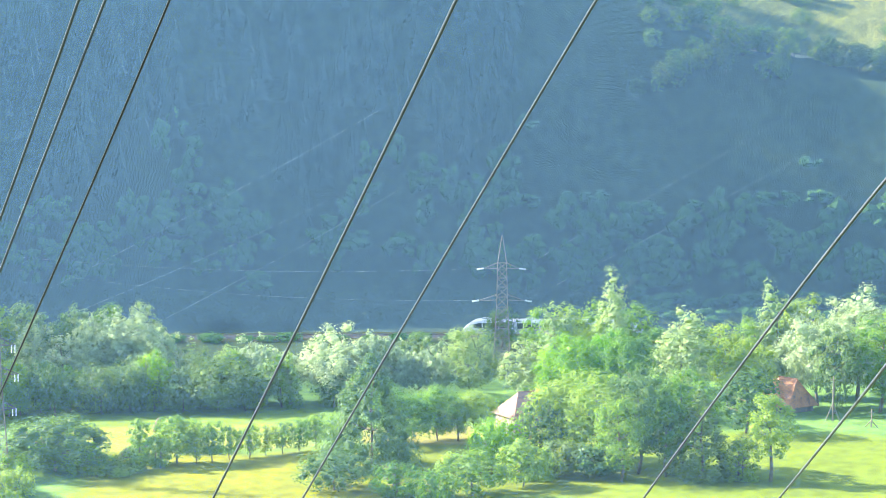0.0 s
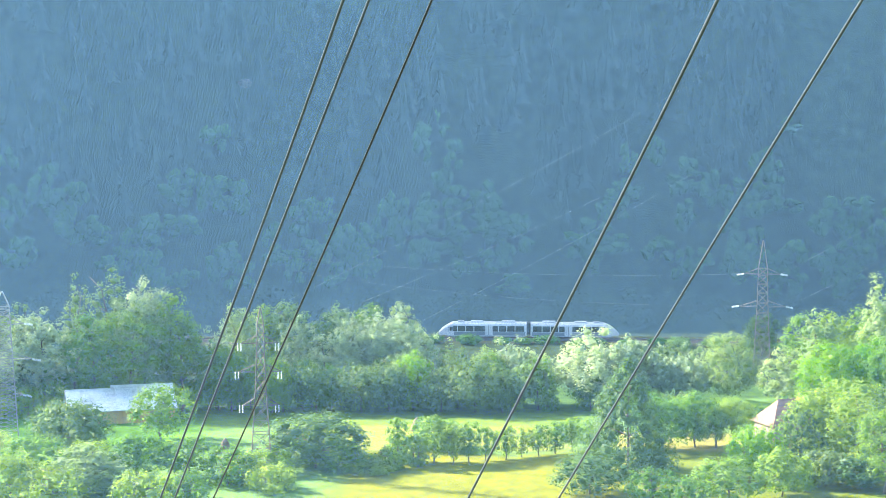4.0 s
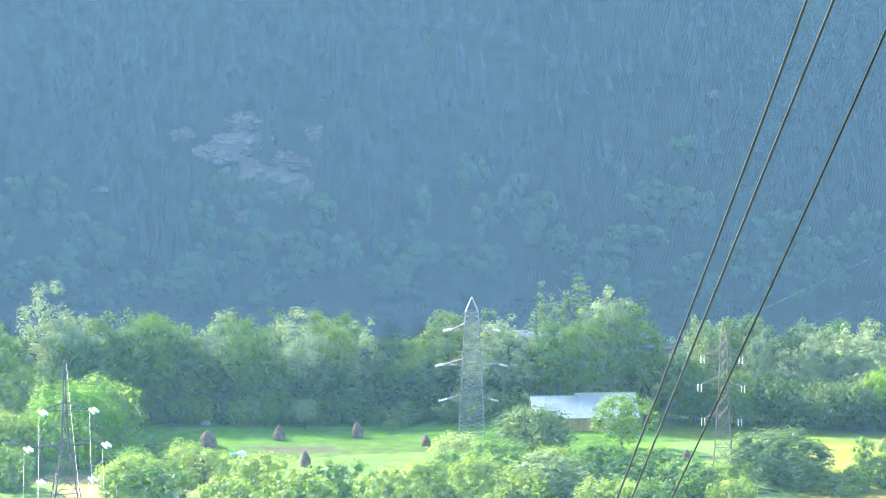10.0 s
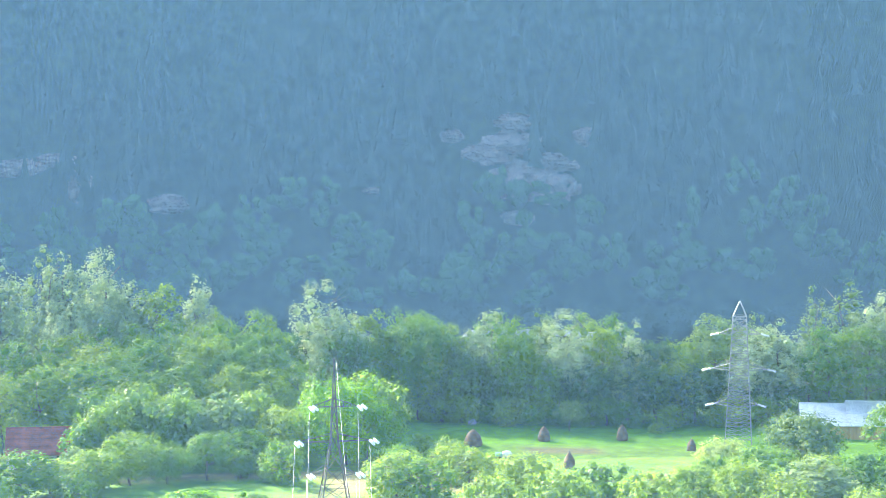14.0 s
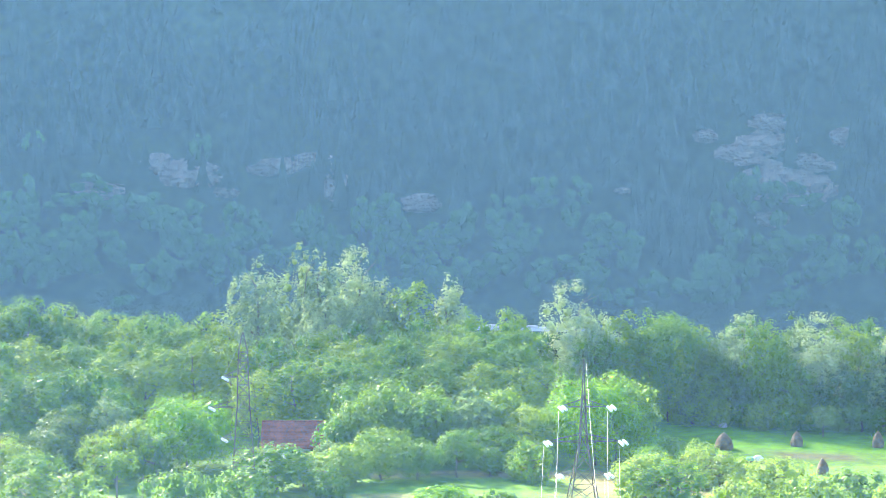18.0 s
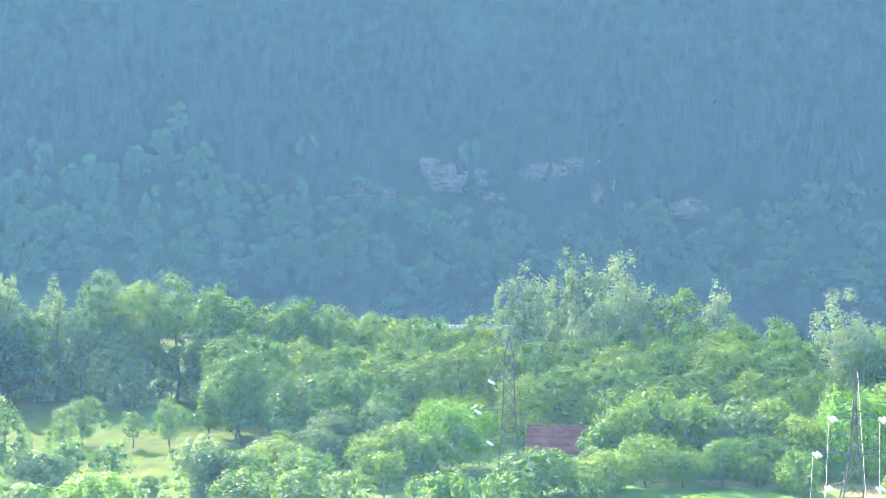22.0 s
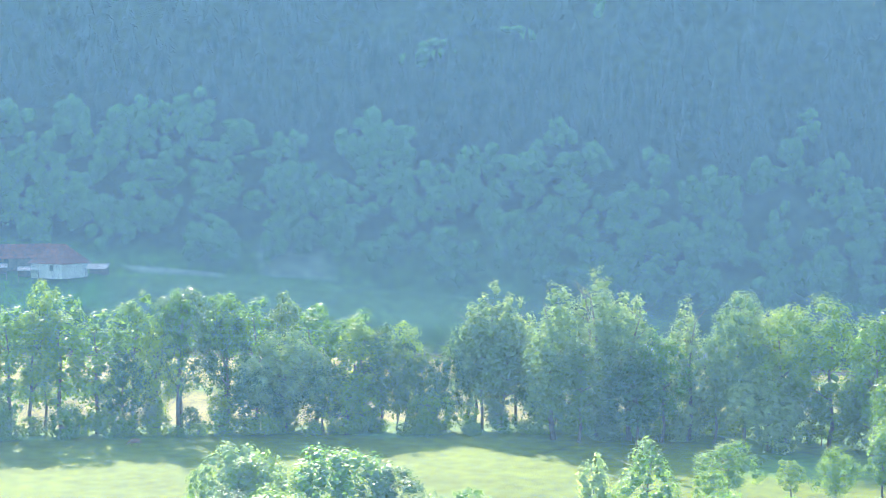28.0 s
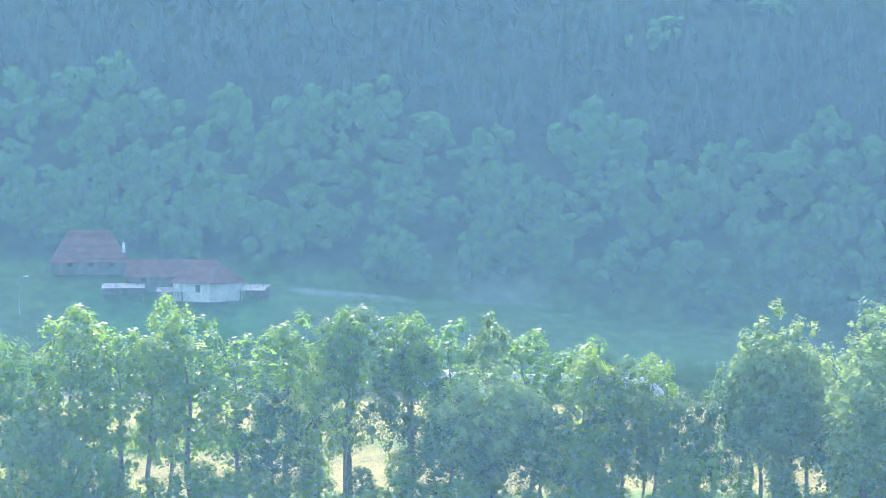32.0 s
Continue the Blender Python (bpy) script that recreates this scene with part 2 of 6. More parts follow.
def ground_mat():
    """Grass, dry grass, bare soil and the painted shade of the railway bank by the fields' colour layer, over coarse
    and fine noise.
    """
    m = bpy.data.materials.new("meadow")
    m.use_nodes = True
    n, l = m.node_tree.nodes, m.node_tree.links
    p = n["Principled BSDF"]
    p.inputs["Roughness"].default_value, p.inputs["Specular IOR Level"].default_value = 0.9, 0.15
    at = n.new("ShaderNodeAttribute")
    at.attribute_name = "field"
    tc = n.new("ShaderNodeTexCoord")
    noises = []
    for s in (0.035, 0.35, 2.2):
        t = n.new("ShaderNodeTexNoise")
        t.inputs["Scale"].default_value, t.inputs["Detail"].default_value = s, 5
        l.new(tc.outputs["Object"], t.inputs["Vector"])
        noises.append(t)
    gain = n.new("ShaderNodeMath")
    gain.operation = "MULTIPLY_ADD"
    gain.inputs[1].default_value = 1.2
    l.new(noises[1].outputs["Fac"], gain.inputs[0])
    g2 = n.new("ShaderNodeMath")
    g2.operation = "MULTIPLY_ADD"
    g2.inputs[1].default_value, g2.inputs[2].default_value = 0.8, -0.545
    l.new(noises[2].outputs["Fac"], g2.inputs[0])
    l.new(g2.outputs[0], gain.inputs[2])
    g3 = n.new("ShaderNodeMath")
    g3.operation = "MULTIPLY_ADD"
    g3.inputs[1].default_value = 0.9
    l.new(noises[0].outputs["Fac"], g3.inputs[0])
    l.new(gain.outputs[0], g3.inputs[2])
    hv = n.new("ShaderNodeHueSaturation")
    l.new(at.outputs["Color"], hv.inputs["Color"])
    l.new(g3.outputs[0], hv.inputs["Value"])
    l.new(hv.outputs[0], p.inputs["Base Color"])
    b = n.new("ShaderNodeBump")
    b.inputs["Strength"].default_value, b.inputs["Distance"].default_value = 0.6, 0.3
    l.new(noises[2].outputs["Fac"], b.inputs["Height"])
    l.new(b.outputs[0], p.inputs["Normal"])
    return m


MEADOW = ground_mat()


def haze_strip_mat(name, colour):
    """Opaque strips with the haze painted in as their colour; they pass light forwards more than backwards."""
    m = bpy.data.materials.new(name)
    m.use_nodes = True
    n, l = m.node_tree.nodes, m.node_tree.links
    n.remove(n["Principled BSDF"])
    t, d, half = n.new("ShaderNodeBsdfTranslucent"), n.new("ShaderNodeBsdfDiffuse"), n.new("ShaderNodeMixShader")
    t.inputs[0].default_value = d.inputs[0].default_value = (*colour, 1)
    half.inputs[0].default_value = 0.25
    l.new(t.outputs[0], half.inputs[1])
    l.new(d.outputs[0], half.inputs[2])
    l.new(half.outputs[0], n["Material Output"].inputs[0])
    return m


# ---- the land ----
def blend(x, xs, ys):
    return float(np.interp(x, xs, ys))


def ease(a, b, x):
    u = min(max((x - a) / (b - a), 0.0), 1.0)
    return u * u * (3 - 2 * u)


BEARINGS = (-60, -45, -33, -25, -14, 0, 9, 17, 30, 45, 60)
RAIL_R = (470, 462, 455, 447, 434, 430, 430, 430, 430, 430, 430)
RAIL_Z = (10, 9.6, 8.8, 7.0, 6.3, 4.8, 3.7, 3.6, 3.3, 3.3, 3.3)
FOOT_R = (530, 530, 516, 496, 484, 480, 480, 480, 480, 480, 480)
FOOT_Z = (31, 29, 18, 13, 9, 6, 6, 6, 6, 6, 6)


def rail_at(b):
    """Distance and height of the railway at a bearing, with its corners rounded."""
    ds = (-4, -2, 0, 2, 4)
    return sum(blend(b + d, BEARINGS, RAIL_R) for d in ds) / 5, sum(blend(b + d, BEARINGS, RAIL_Z) for d in ds) / 5


def land(x, y):
    """Height of the land."""
    r, b = math.hypot(x, y), math.degrees(math.atan2(x, y))
    k = ease(-0.35, 0.3, math.cos(radians(b)))
    hill = 55.6 * (1 - k * min(1.0, r / 185))
    if abs(b) > 75:
        rise = max(0.0, r - 500) * 0.3 * ease(75, 95, abs(b))
        return hill + min(rise, 120)
    rr, rz = rail_at(b)
    fr, fz = blend(b, BEARINGS, FOOT_R), blend(b, BEARINGS, FOOT_Z)
    z = hill
    if r > 200:
        z += 0.5 * noise.noise((x * 0.02, y * 0.02, 0)) * ease(200, 240, r) * (1 - ease(380, 410, r))
    if r > rr - 50:
        z = z + (rz - 0.55) * ease(rr - 50, rr - 6, r)
    if r > rr + 6:
        z = rz - 0.55 + (fz - rz + 0.55) * ease(rr + 4, fr, r)
    if r > fr:
        t = blend(b, (-60, -20, 0, 15, 25, 33, 42, 60), (0.8, 0.95, 1.25, 2.2, 2.6, 2.6, 3.2, 3.2))
        rough = 5 * noise.noise((x * 0.02, y * 0.02, 3)) + 2 * noise.noise((x * 0.07, y * 0.07, 5))
        up = fz + (r - fr) * t
        # unseen crest, raised at bearings 5 to 20 to block sun from the slope
        top = blend(b, (-60, -8, 5, 20, 26, 29, 33, 36, 39, 44, 60), (105, 108, 170, 165, 118, 100, 104, 96, 77, 68, 64)) + 8 * noise.noise((b * 0.12, 7, 0))
        if up > top:
            far = (up - top) / t
            gentle = blend(b, (30, 38, 60), (0.05, 0.36, 0.36))
            up = top + min(far, 260) * gentle
        z = up + rough * ease(fr, fr + 30, r)
    return z


def spot(b, r):
    """Place on the land at a bearing and a distance."""
    x, y = r * math.sin(radians(b)), r * math.cos(radians(b))
    return Vector((x, y, land(x, y)))


FIELDS = [  # bearing, distance, half width in degrees, half depth, colour
    (27.5, 282, 6.5, 23, (0.160, 0.172, 0.006)),
    (36, 292, 5, 26, (0.118, 0.150, 0.009)),
    (44, 285, 6, 40, (0.116, 0.160, 0.010)),
    (33, 318, 3, 10, (0.202, 0.184, 0.039)),
    (24.5, 318, 4.5, 14, (0.19, 0.205, 0.03)),
    (22, 342, 7, 12, (0.116, 0.178, 0.017)),
    (8, 334, 9, 24, (0.085, 0.205, 0.012)),
    (8.5, 318, 4.5, 8, (0.11, 0.2, 0.03)),
    (6.1, 320, 1.0, 2.4, (0.13, 0.125, 0.06)),
    (-2, 290, 6, 10, (0.275, 0.245, 0.098)),
    (-5, 288, 4, 7, (0.098, 0.220, 0.025)),
    (-22, 328, 8, 25, (0.120, 0.168, 0.006)),
    (-33, 352, 9, 46, (0.102, 0.140, 0.003)),
    (-43, 352, 9, 46, (0.096, 0.134, 0.003)),
    (-34, 441, 14, 9, (0.306, 0.257, 0.083)),
    (-40, 503, 12, 27, (0.095, 0.19, 0.04)),
    (-25, 480, 5, 25, (0.07, 0.14, 0.035)),
    (-34, 419, 14, 10, (0.29, 0.255, 0.09)),
    (-39.1, 515, 1.2, 3.0, (0.22, 0.29, 0.19)),
    (-35.5, 523, 0.8, 3.5, (0.22, 0.29, 0.19)),
    (-42.6, 500, 2.2, 9, (0.07, 0.215, 0.03)),
    (48, 640, 10, 122, (0.257, 0.269, 0.059)),
]


def field_colour(b, r):
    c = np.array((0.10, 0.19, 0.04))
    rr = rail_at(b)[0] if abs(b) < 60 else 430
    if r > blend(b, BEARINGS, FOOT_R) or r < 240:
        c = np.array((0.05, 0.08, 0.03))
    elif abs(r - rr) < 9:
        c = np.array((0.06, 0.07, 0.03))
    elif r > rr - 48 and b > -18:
        # near side of the railway bank: its shade is painted into the ground colour
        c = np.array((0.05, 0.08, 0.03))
    for fb, fr, wb, wr, col in FIELDS:
        wob = 0.18 * noise.noise((b * 0.5, r * 0.05, fb))
        d = max(abs(b - fb) / wb, abs(r - fr) / wr) + wob
        k = 1 - ease(0.9, 1.05, d)
        c = c * (1 - k) + np.array(col) * k
    return c


def make_ground():
    rs = [0, 15, 40, 70, 110, 150, 185, 215]
    r = 235.0
    while r < 700:
        rs.append(r)
        r += 3.0 if r < 560 else 8.0
    rs += [760, 850, 1000, 1400, 2200, 4000]
    bs = [-180, -160, -140, -120, -105, -95, -85, -78, -72, -66] + [-62 + 0.6 * i for i in range(204)] + [66, 72, 78, 85, 95, 105, 120, 140, 160, 180]
    verts, cols, faces = [], [], []
    for r in rs:
        for b in bs:
            x, y = r * math.sin(radians(b)), r * math.cos(radians(b))
            verts.append((x, y, land(x, y)))
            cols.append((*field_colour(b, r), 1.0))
    w = len(bs)
    for i in range(len(rs) - 1):
        for j in range(w - 1):
            faces.append((i * w + j, i * w + j + 1, (i + 1) * w + j + 1, (i + 1) * w + j))
    me = bpy.data.meshes.new("ground")
    me.from_pydata(verts, [], [f[::-1] for f in faces])
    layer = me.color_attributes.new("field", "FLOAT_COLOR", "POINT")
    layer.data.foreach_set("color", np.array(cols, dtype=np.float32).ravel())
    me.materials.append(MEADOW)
    me.shade_smooth()
    tagged(new("ground", me), "grassy valley floor with mown hay fields and a steep mountainside", "ground", kind="structure")


make_ground()


def make_haze_strips(name, dist, banks, thickness, colour, label, denser=1.0):
    """A curtain of thin opaque strips across the valley with gaps between, coloured to imitate haze; its normals are
    set towards the sun, so its shading turns with the sunlight.
    banks: first and last bearing, foot, top, spacing of the strips."""
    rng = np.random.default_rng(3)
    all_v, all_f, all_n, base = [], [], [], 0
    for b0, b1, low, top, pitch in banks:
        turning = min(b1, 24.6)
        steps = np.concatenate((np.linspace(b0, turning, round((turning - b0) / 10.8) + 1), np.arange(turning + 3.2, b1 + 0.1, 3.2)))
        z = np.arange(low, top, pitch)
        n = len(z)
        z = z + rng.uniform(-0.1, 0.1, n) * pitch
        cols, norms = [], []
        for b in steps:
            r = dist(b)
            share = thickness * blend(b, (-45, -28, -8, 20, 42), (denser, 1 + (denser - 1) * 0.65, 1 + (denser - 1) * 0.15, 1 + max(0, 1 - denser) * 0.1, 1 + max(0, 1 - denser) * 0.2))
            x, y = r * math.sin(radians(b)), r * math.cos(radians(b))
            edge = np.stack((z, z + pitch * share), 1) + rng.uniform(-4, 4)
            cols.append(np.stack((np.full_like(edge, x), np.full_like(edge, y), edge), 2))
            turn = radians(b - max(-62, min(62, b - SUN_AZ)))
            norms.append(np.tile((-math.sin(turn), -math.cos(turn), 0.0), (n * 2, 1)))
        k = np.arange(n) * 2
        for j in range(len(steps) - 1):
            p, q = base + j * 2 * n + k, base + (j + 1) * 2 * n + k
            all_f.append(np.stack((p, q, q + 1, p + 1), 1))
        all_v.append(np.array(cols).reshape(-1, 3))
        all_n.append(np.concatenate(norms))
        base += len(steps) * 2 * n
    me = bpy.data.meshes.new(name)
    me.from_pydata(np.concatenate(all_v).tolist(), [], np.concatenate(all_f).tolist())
    me.materials.append(haze_strip_mat(name, colour))
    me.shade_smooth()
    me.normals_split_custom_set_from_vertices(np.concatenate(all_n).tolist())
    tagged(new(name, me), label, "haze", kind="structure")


# blue strip curtains that lay a painted haze over slope and fields
make_haze_strips("haze_far", lambda b: rail_at(b)[0] + 8, ((-54, 47, -5, 106, 0.0135),), 0.58, (0.0180, 0.0397, 0.0705), "curtain of thin blue strips imitating haze before the shaded mountainside", 0.64)
make_haze_strips("haze_near", lambda b: 238.0, ((-54, -21.6, -5, 82, 0.0062), (-21.6, 47, -5, 84, 0.0073)), 0.155, (0.0480, 0.1040, 0.190), "sparse curtain of thin blue strips imitating haze over the valley fields", 1.42)


# ---- building helpers ----
def mesh_of(name, verts, faces, material, smooth=False):
    me = bpy.data.meshes.new(name)
    me.from_pydata(verts, [], faces)
    me.materials.append(material)
    if smooth:
        me.shade_smooth()
    return me


def part(name, bm, material, parent, label=""):
    """Links a bmesh as one mesh object under a thing or a part."""
    me = bpy.data.meshes.new(name)
    bmesh.ops.recalc_face_normals(bm, faces=bm.faces)
    bm.to_mesh(me)
    bm.free()
    me.materials.append(material)
    ob = new(name, me)
    ob.parent = parent
    return tagged(ob, label)


def piece(name, me, parent, m=None, label=""):
    """Links a shared mesh as a part at a pose in its parent's space."""
    ob = new(name, me)
    ob.parent = parent
    if m is not None:
        ob.matrix_basis = m
    return tagged(ob, label)


def box(bm, x0, x1, y0, y1, z0, z1):
    vs = [bm.verts.new(p) for p in ((x0, y0, z0), (x1, y0, z0), (x1, y1, z0), (x0, y1, z0), (x0, y0, z1), (x1, y0, z1), (x1, y1, z1), (x0, y1, z1))]
    for f in ((3, 2, 1, 0), (4, 5, 6, 7), (0, 1, 5, 4), (1, 2, 6, 5), (2, 3, 7, 6), (3, 0, 4, 7)):
        bm.faces.new([vs[i] for i in f])
    return bm


def boxes(*args):
    bm = bmesh.new()
    for a in args:
        box(bm, *a)
    return bm


def bar(bm, a, b, ra, rb=None, n=4):
    """A tapered bar from a to b."""
    a, b, rb = Vector(a), Vector(b), ra if rb is None else rb
    d = (b - a).normalized()
    u = d.orthogonal().normalized()
    v = d.cross(u)
    rings = []
    for p, r in ((a, ra), (b, rb)):
        rings.append([bm.verts.new(p + (u * math.cos(2 * math.pi * i / n + 0.785) + v * math.sin(2 * math.pi * i / n + 0.785)) * r) for i in range(n)])
    for i in range(n):
        bm.faces.new((rings[0][i], rings[0][(i + 1) % n], rings[1][(i + 1) % n], rings[1][i]))
    bm.faces.new(rings[0][::-1])
    bm.faces.new(rings[1])
    return bm


def lathe(profile, n=16, lump=0.0, seed=0):
    bm = bmesh.new()
    rings = []
    for k, (r, z) in enumerate(profile):
        rings.append([bm.verts.new((r * (1 + lump * noise.noise((math.cos(a) * 1.3 + seed, math.sin(a) * 1.3, z))) * math.cos(a), r * (1 + lump * noise.noise((math.cos(a) * 1.3 + seed, math.sin(a) * 1.3, z + 4))) * math.sin(a), z)) for a in (2 * math.pi * i / n for i in range(n))])
    for p, q in zip(rings, rings[1:]):
        for i in range(n):
            bm.faces.new((p[i], p[(i + 1) % n], q[(i + 1) % n], q[i]))
    bm.faces.new(rings[0][::-1])
    bm.faces.new(rings[-1])
    return bm


def root(name, m, label, category, group=""):
    ob = new(name)
    ob.matrix_basis = m
    return tagged(ob, label, category, group)


def stand(b, r, turn=0.0, sink=0.0):
    """Pose on the land whose +x runs to the right as seen from the viewpoint, turned by some degrees."""
    p = spot(b, r)
    return pose(p.x, p.y, p.z - sink, 0, 0, -b + turn)


# ---- trees ----
GOLD = (1 + 5 ** 0.5) / 2
BALL_V = np.array([(s * 1.0, t * GOLD, 0) for s in (-1, 1) for t in (-1, 1)] + [(0, s * 1.0, t * GOLD) for s in (-1, 1) for t in (-1, 1)] + [(t * GOLD, 0, s * 1.0) for s in (-1, 1) for t in (-1, 1)]) / math.hypot(1, GOLD)
BALL_F = np.array([(i, j, k) if np.dot(np.cross(BALL_V[j] - BALL_V[i], BALL_V[k] - BALL_V[i]), BALL_V[i]) > 0 else (i, k, j) for i, j, k in itertools.combinations(range(12), 3) if max(np.linalg.norm(BALL_V[i] - BALL_V[j]), np.linalg.norm(BALL_V[j] - BALL_V[k]), np.linalg.norm(BALL_V[i] - BALL_V[k])) < 1.1])


def leaf_cards(rng, centres, outs, size, corners=3, stray=0.55):
    """Small leaf sprays at centres, turned outwards and skywards."""
    n = len(centres)
    nrm = outs * 0.8 + rng.normal(0, stray, (n, 3)) + np.array((0, 0, 0.4))
    nrm /= np.linalg.norm(nrm, axis=1)[:, None] + 1e-9
    u = np.cross(nrm, rng.normal(0, 1, (n, 3)))
    u /= np.linalg.norm(u, axis=1)[:, None] + 1e-9
    v = np.cross(nrm, u)
    s = size * rng.uniform(0.55, 1.3, n)[:, None]
    if corners == 3:
        verts = np.stack((centres + u * s * 0.8, centres - u * s * 0.4 + v * s * 0.55, centres - u * s * 0.4 - v * s * 0.55), 1)
    else:
        verts = np.stack((centres + u * s * 0.62, centres + v * s * 0.42 + nrm * s * 0.12, centres - u * s * 0.62, centres - v * s * 0.42 + nrm * s * 0.12), 1)
    return verts.reshape(-1, 3)


def clump_shell(rng, puffs, cx, cy, zc, R, zr, n, size):
    """Clumps spread evenly over a lopsided egg, and a few that fill its middle."""
    off = rng.uniform(0, 50)
    for i in range(n):
        cz = 1 - 2 * (i + 0.5) / n
        a = i * 2.39996 + rng.uniform(-0.35, 0.35)
        cr = math.sqrt(max(0, 1 - cz * cz))
        d = Vector((cr * math.cos(a), cr * math.sin(a), cz))
        lump = 1 + 0.3 * noise.noise(d * 1.4 + Vector((off, 0, 0)))
        q = min(rng.uniform(0.55, 0.82) * lump, 0.84)
        rad = R * size * rng.uniform(0.75, 1.2)
        puffs.append((cx + d.x * R * q, cy + d.y * R * q, zc + d.z * zr * q, rad, rad, min(max(rad * 0.95, zr * size * 0.5), zr * 0.5)))
    for z, k in ((-0.35, 0.5), (0.05, 0.56), (0.42, 0.46)):
        puffs.append((cx, cy, zc + z * zr, R * k, R * k, min(R * k, zr * 0.5)))


def crown_puffs(kind, rng, h, w):
    """Clumps of a crown: centre and radii."""
    puffs = []
    R = w / 2
    if kind == "poplar":
        for k in range(4):
            a, d = rng.uniform(0, 6.28), (0 if k == 0 else R * rng.uniform(0.3, 0.5))
            top = h * (1 if k == 0 else rng.uniform(0.7, 0.95))
            n = 12
            for i in range(n):
                f = i / (n - 1)
                z = h * 0.06 + (top - h * 0.1) * f
                rad = R * 0.5 * (1 - 0.55 * f ** 4) * rng.uniform(0.75, 1.15)
                puffs.append((d * math.cos(a) + rng.normal(0, R * 0.09), d * math.sin(a) + rng.normal(0, R * 0.09), z, rad, rad, rad * 1.35))
    elif kind in ("pyramid", "cone"):
        for i in range(60):
            f = (i + rng.random()) / 60
            a = i * 2.4 + rng.uniform(-0.4, 0.4)
            d = R * (1 - f) ** 0.8 * rng.uniform(0.45, 0.8)
            rad = R * 0.36 * (1.12 - 0.8 * f)
            puffs.append((d * math.cos(a), d * math.sin(a), h * (0.05 + 0.9 * f), rad, rad, rad * 1.15))
    elif kind in ("silver", "white"):
        stems = 4
        for k in range(stems):
            a, d = k * 6.28 / stems + rng.uniform(-0.5, 0.5), R * (0.1 if k == 0 else rng.uniform(0.3, 0.45))
            top = h * (1 if k == 0 else rng.uniform(0.72, 0.97))
            low = h * rng.uniform(0.02, 0.3)
            clump_shell(rng, puffs, d * math.cos(a), d * math.sin(a), (top + low) / 2, R * rng.uniform(0.52, 0.68), (top - low) / 2, 26, 0.34)
    else:
        lo = {"bush": -0.12, "fruit": 0.16, "round": 0.28, "open": 0.42}.get(kind, 0.11)
        n = {"bush": 28, "fruit": 20, "round": 22, "open": 26}.get(kind, 40)
        clump_shell(rng, puffs, 0, 0, h * (1 + lo) / 2, R, h * (1 - lo) / 2, n, 0.31)
    return puffs


def crown_mesh(name, kind, material, seed, h, w, count, size):
    rng = np.random.default_rng(seed)
    P = np.array(crown_puffs(kind, rng, h, w))
    P[:, 2] *= h / (P[:, 2] + P[:, 5] * 0.9).max()
    P[:, :2] *= w / 2 / np.percentile(np.hypot(P[:, 0], P[:, 1]) + P[:, 3] * 0.9, 88)
    area = P[:, 3] * P[:, 5]
    pick = rng.choice(len(P), count, p=area / area.sum())
    Q = P[pick]
    g = rng.normal(0, 1, (count, 3))
    g /= np.linalg.norm(g, axis=1)[:, None]
    axis = (Q[:, :3] - np.array((0, 0, h * 0.45))) / np.array((w, w, h))
    axis /= np.linalg.norm(axis, axis=1)[:, None] + 1e-6
    back = (g * axis).sum(1)
    turn = back < -0.25
    g[turn] -= 2 * back[turn, None] * axis[turn]
    shell = rng.uniform(0.5, 1.12, count)[:, None] ** 0.7
    c = Q[:, :3] + g * Q[:, 3:6] * shell
    stray = rng.random(count) < 0.012
    c[stray] += g[stray] * rng.uniform(0.1, 0.6, (stray.sum(), 1)) * w * 0.05
    c[:, 2] = np.clip(c[:, 2], 0.15, h * 1.03)
    v = leaf_cards(rng, c, g, size, 3, 0.24)
    f = np.arange(count * 3).reshape(-1, 3)
    # the dense inside of each clump, one lumpy body a clump
    n = len(P)
    thick = 1.25 if kind in ("silver", "white", "poplar") else 1.0
    ball = BALL_V[None] * thick * rng.uniform(0.22, 0.48, (n, len(BALL_V), 1)) * P[:, None, 3:4] + P[:, None, :3]
    ball[..., 2] = np.clip(ball[..., 2], 0.25, h)
    bf = BALL_F[None] + (len(v) + np.arange(n) * len(BALL_V))[:, None, None]
    return mesh_of(name, np.concatenate((v, ball.reshape(-1, 3))).tolist(), f.tolist() + bf.reshape(-1, 3).tolist(), material)


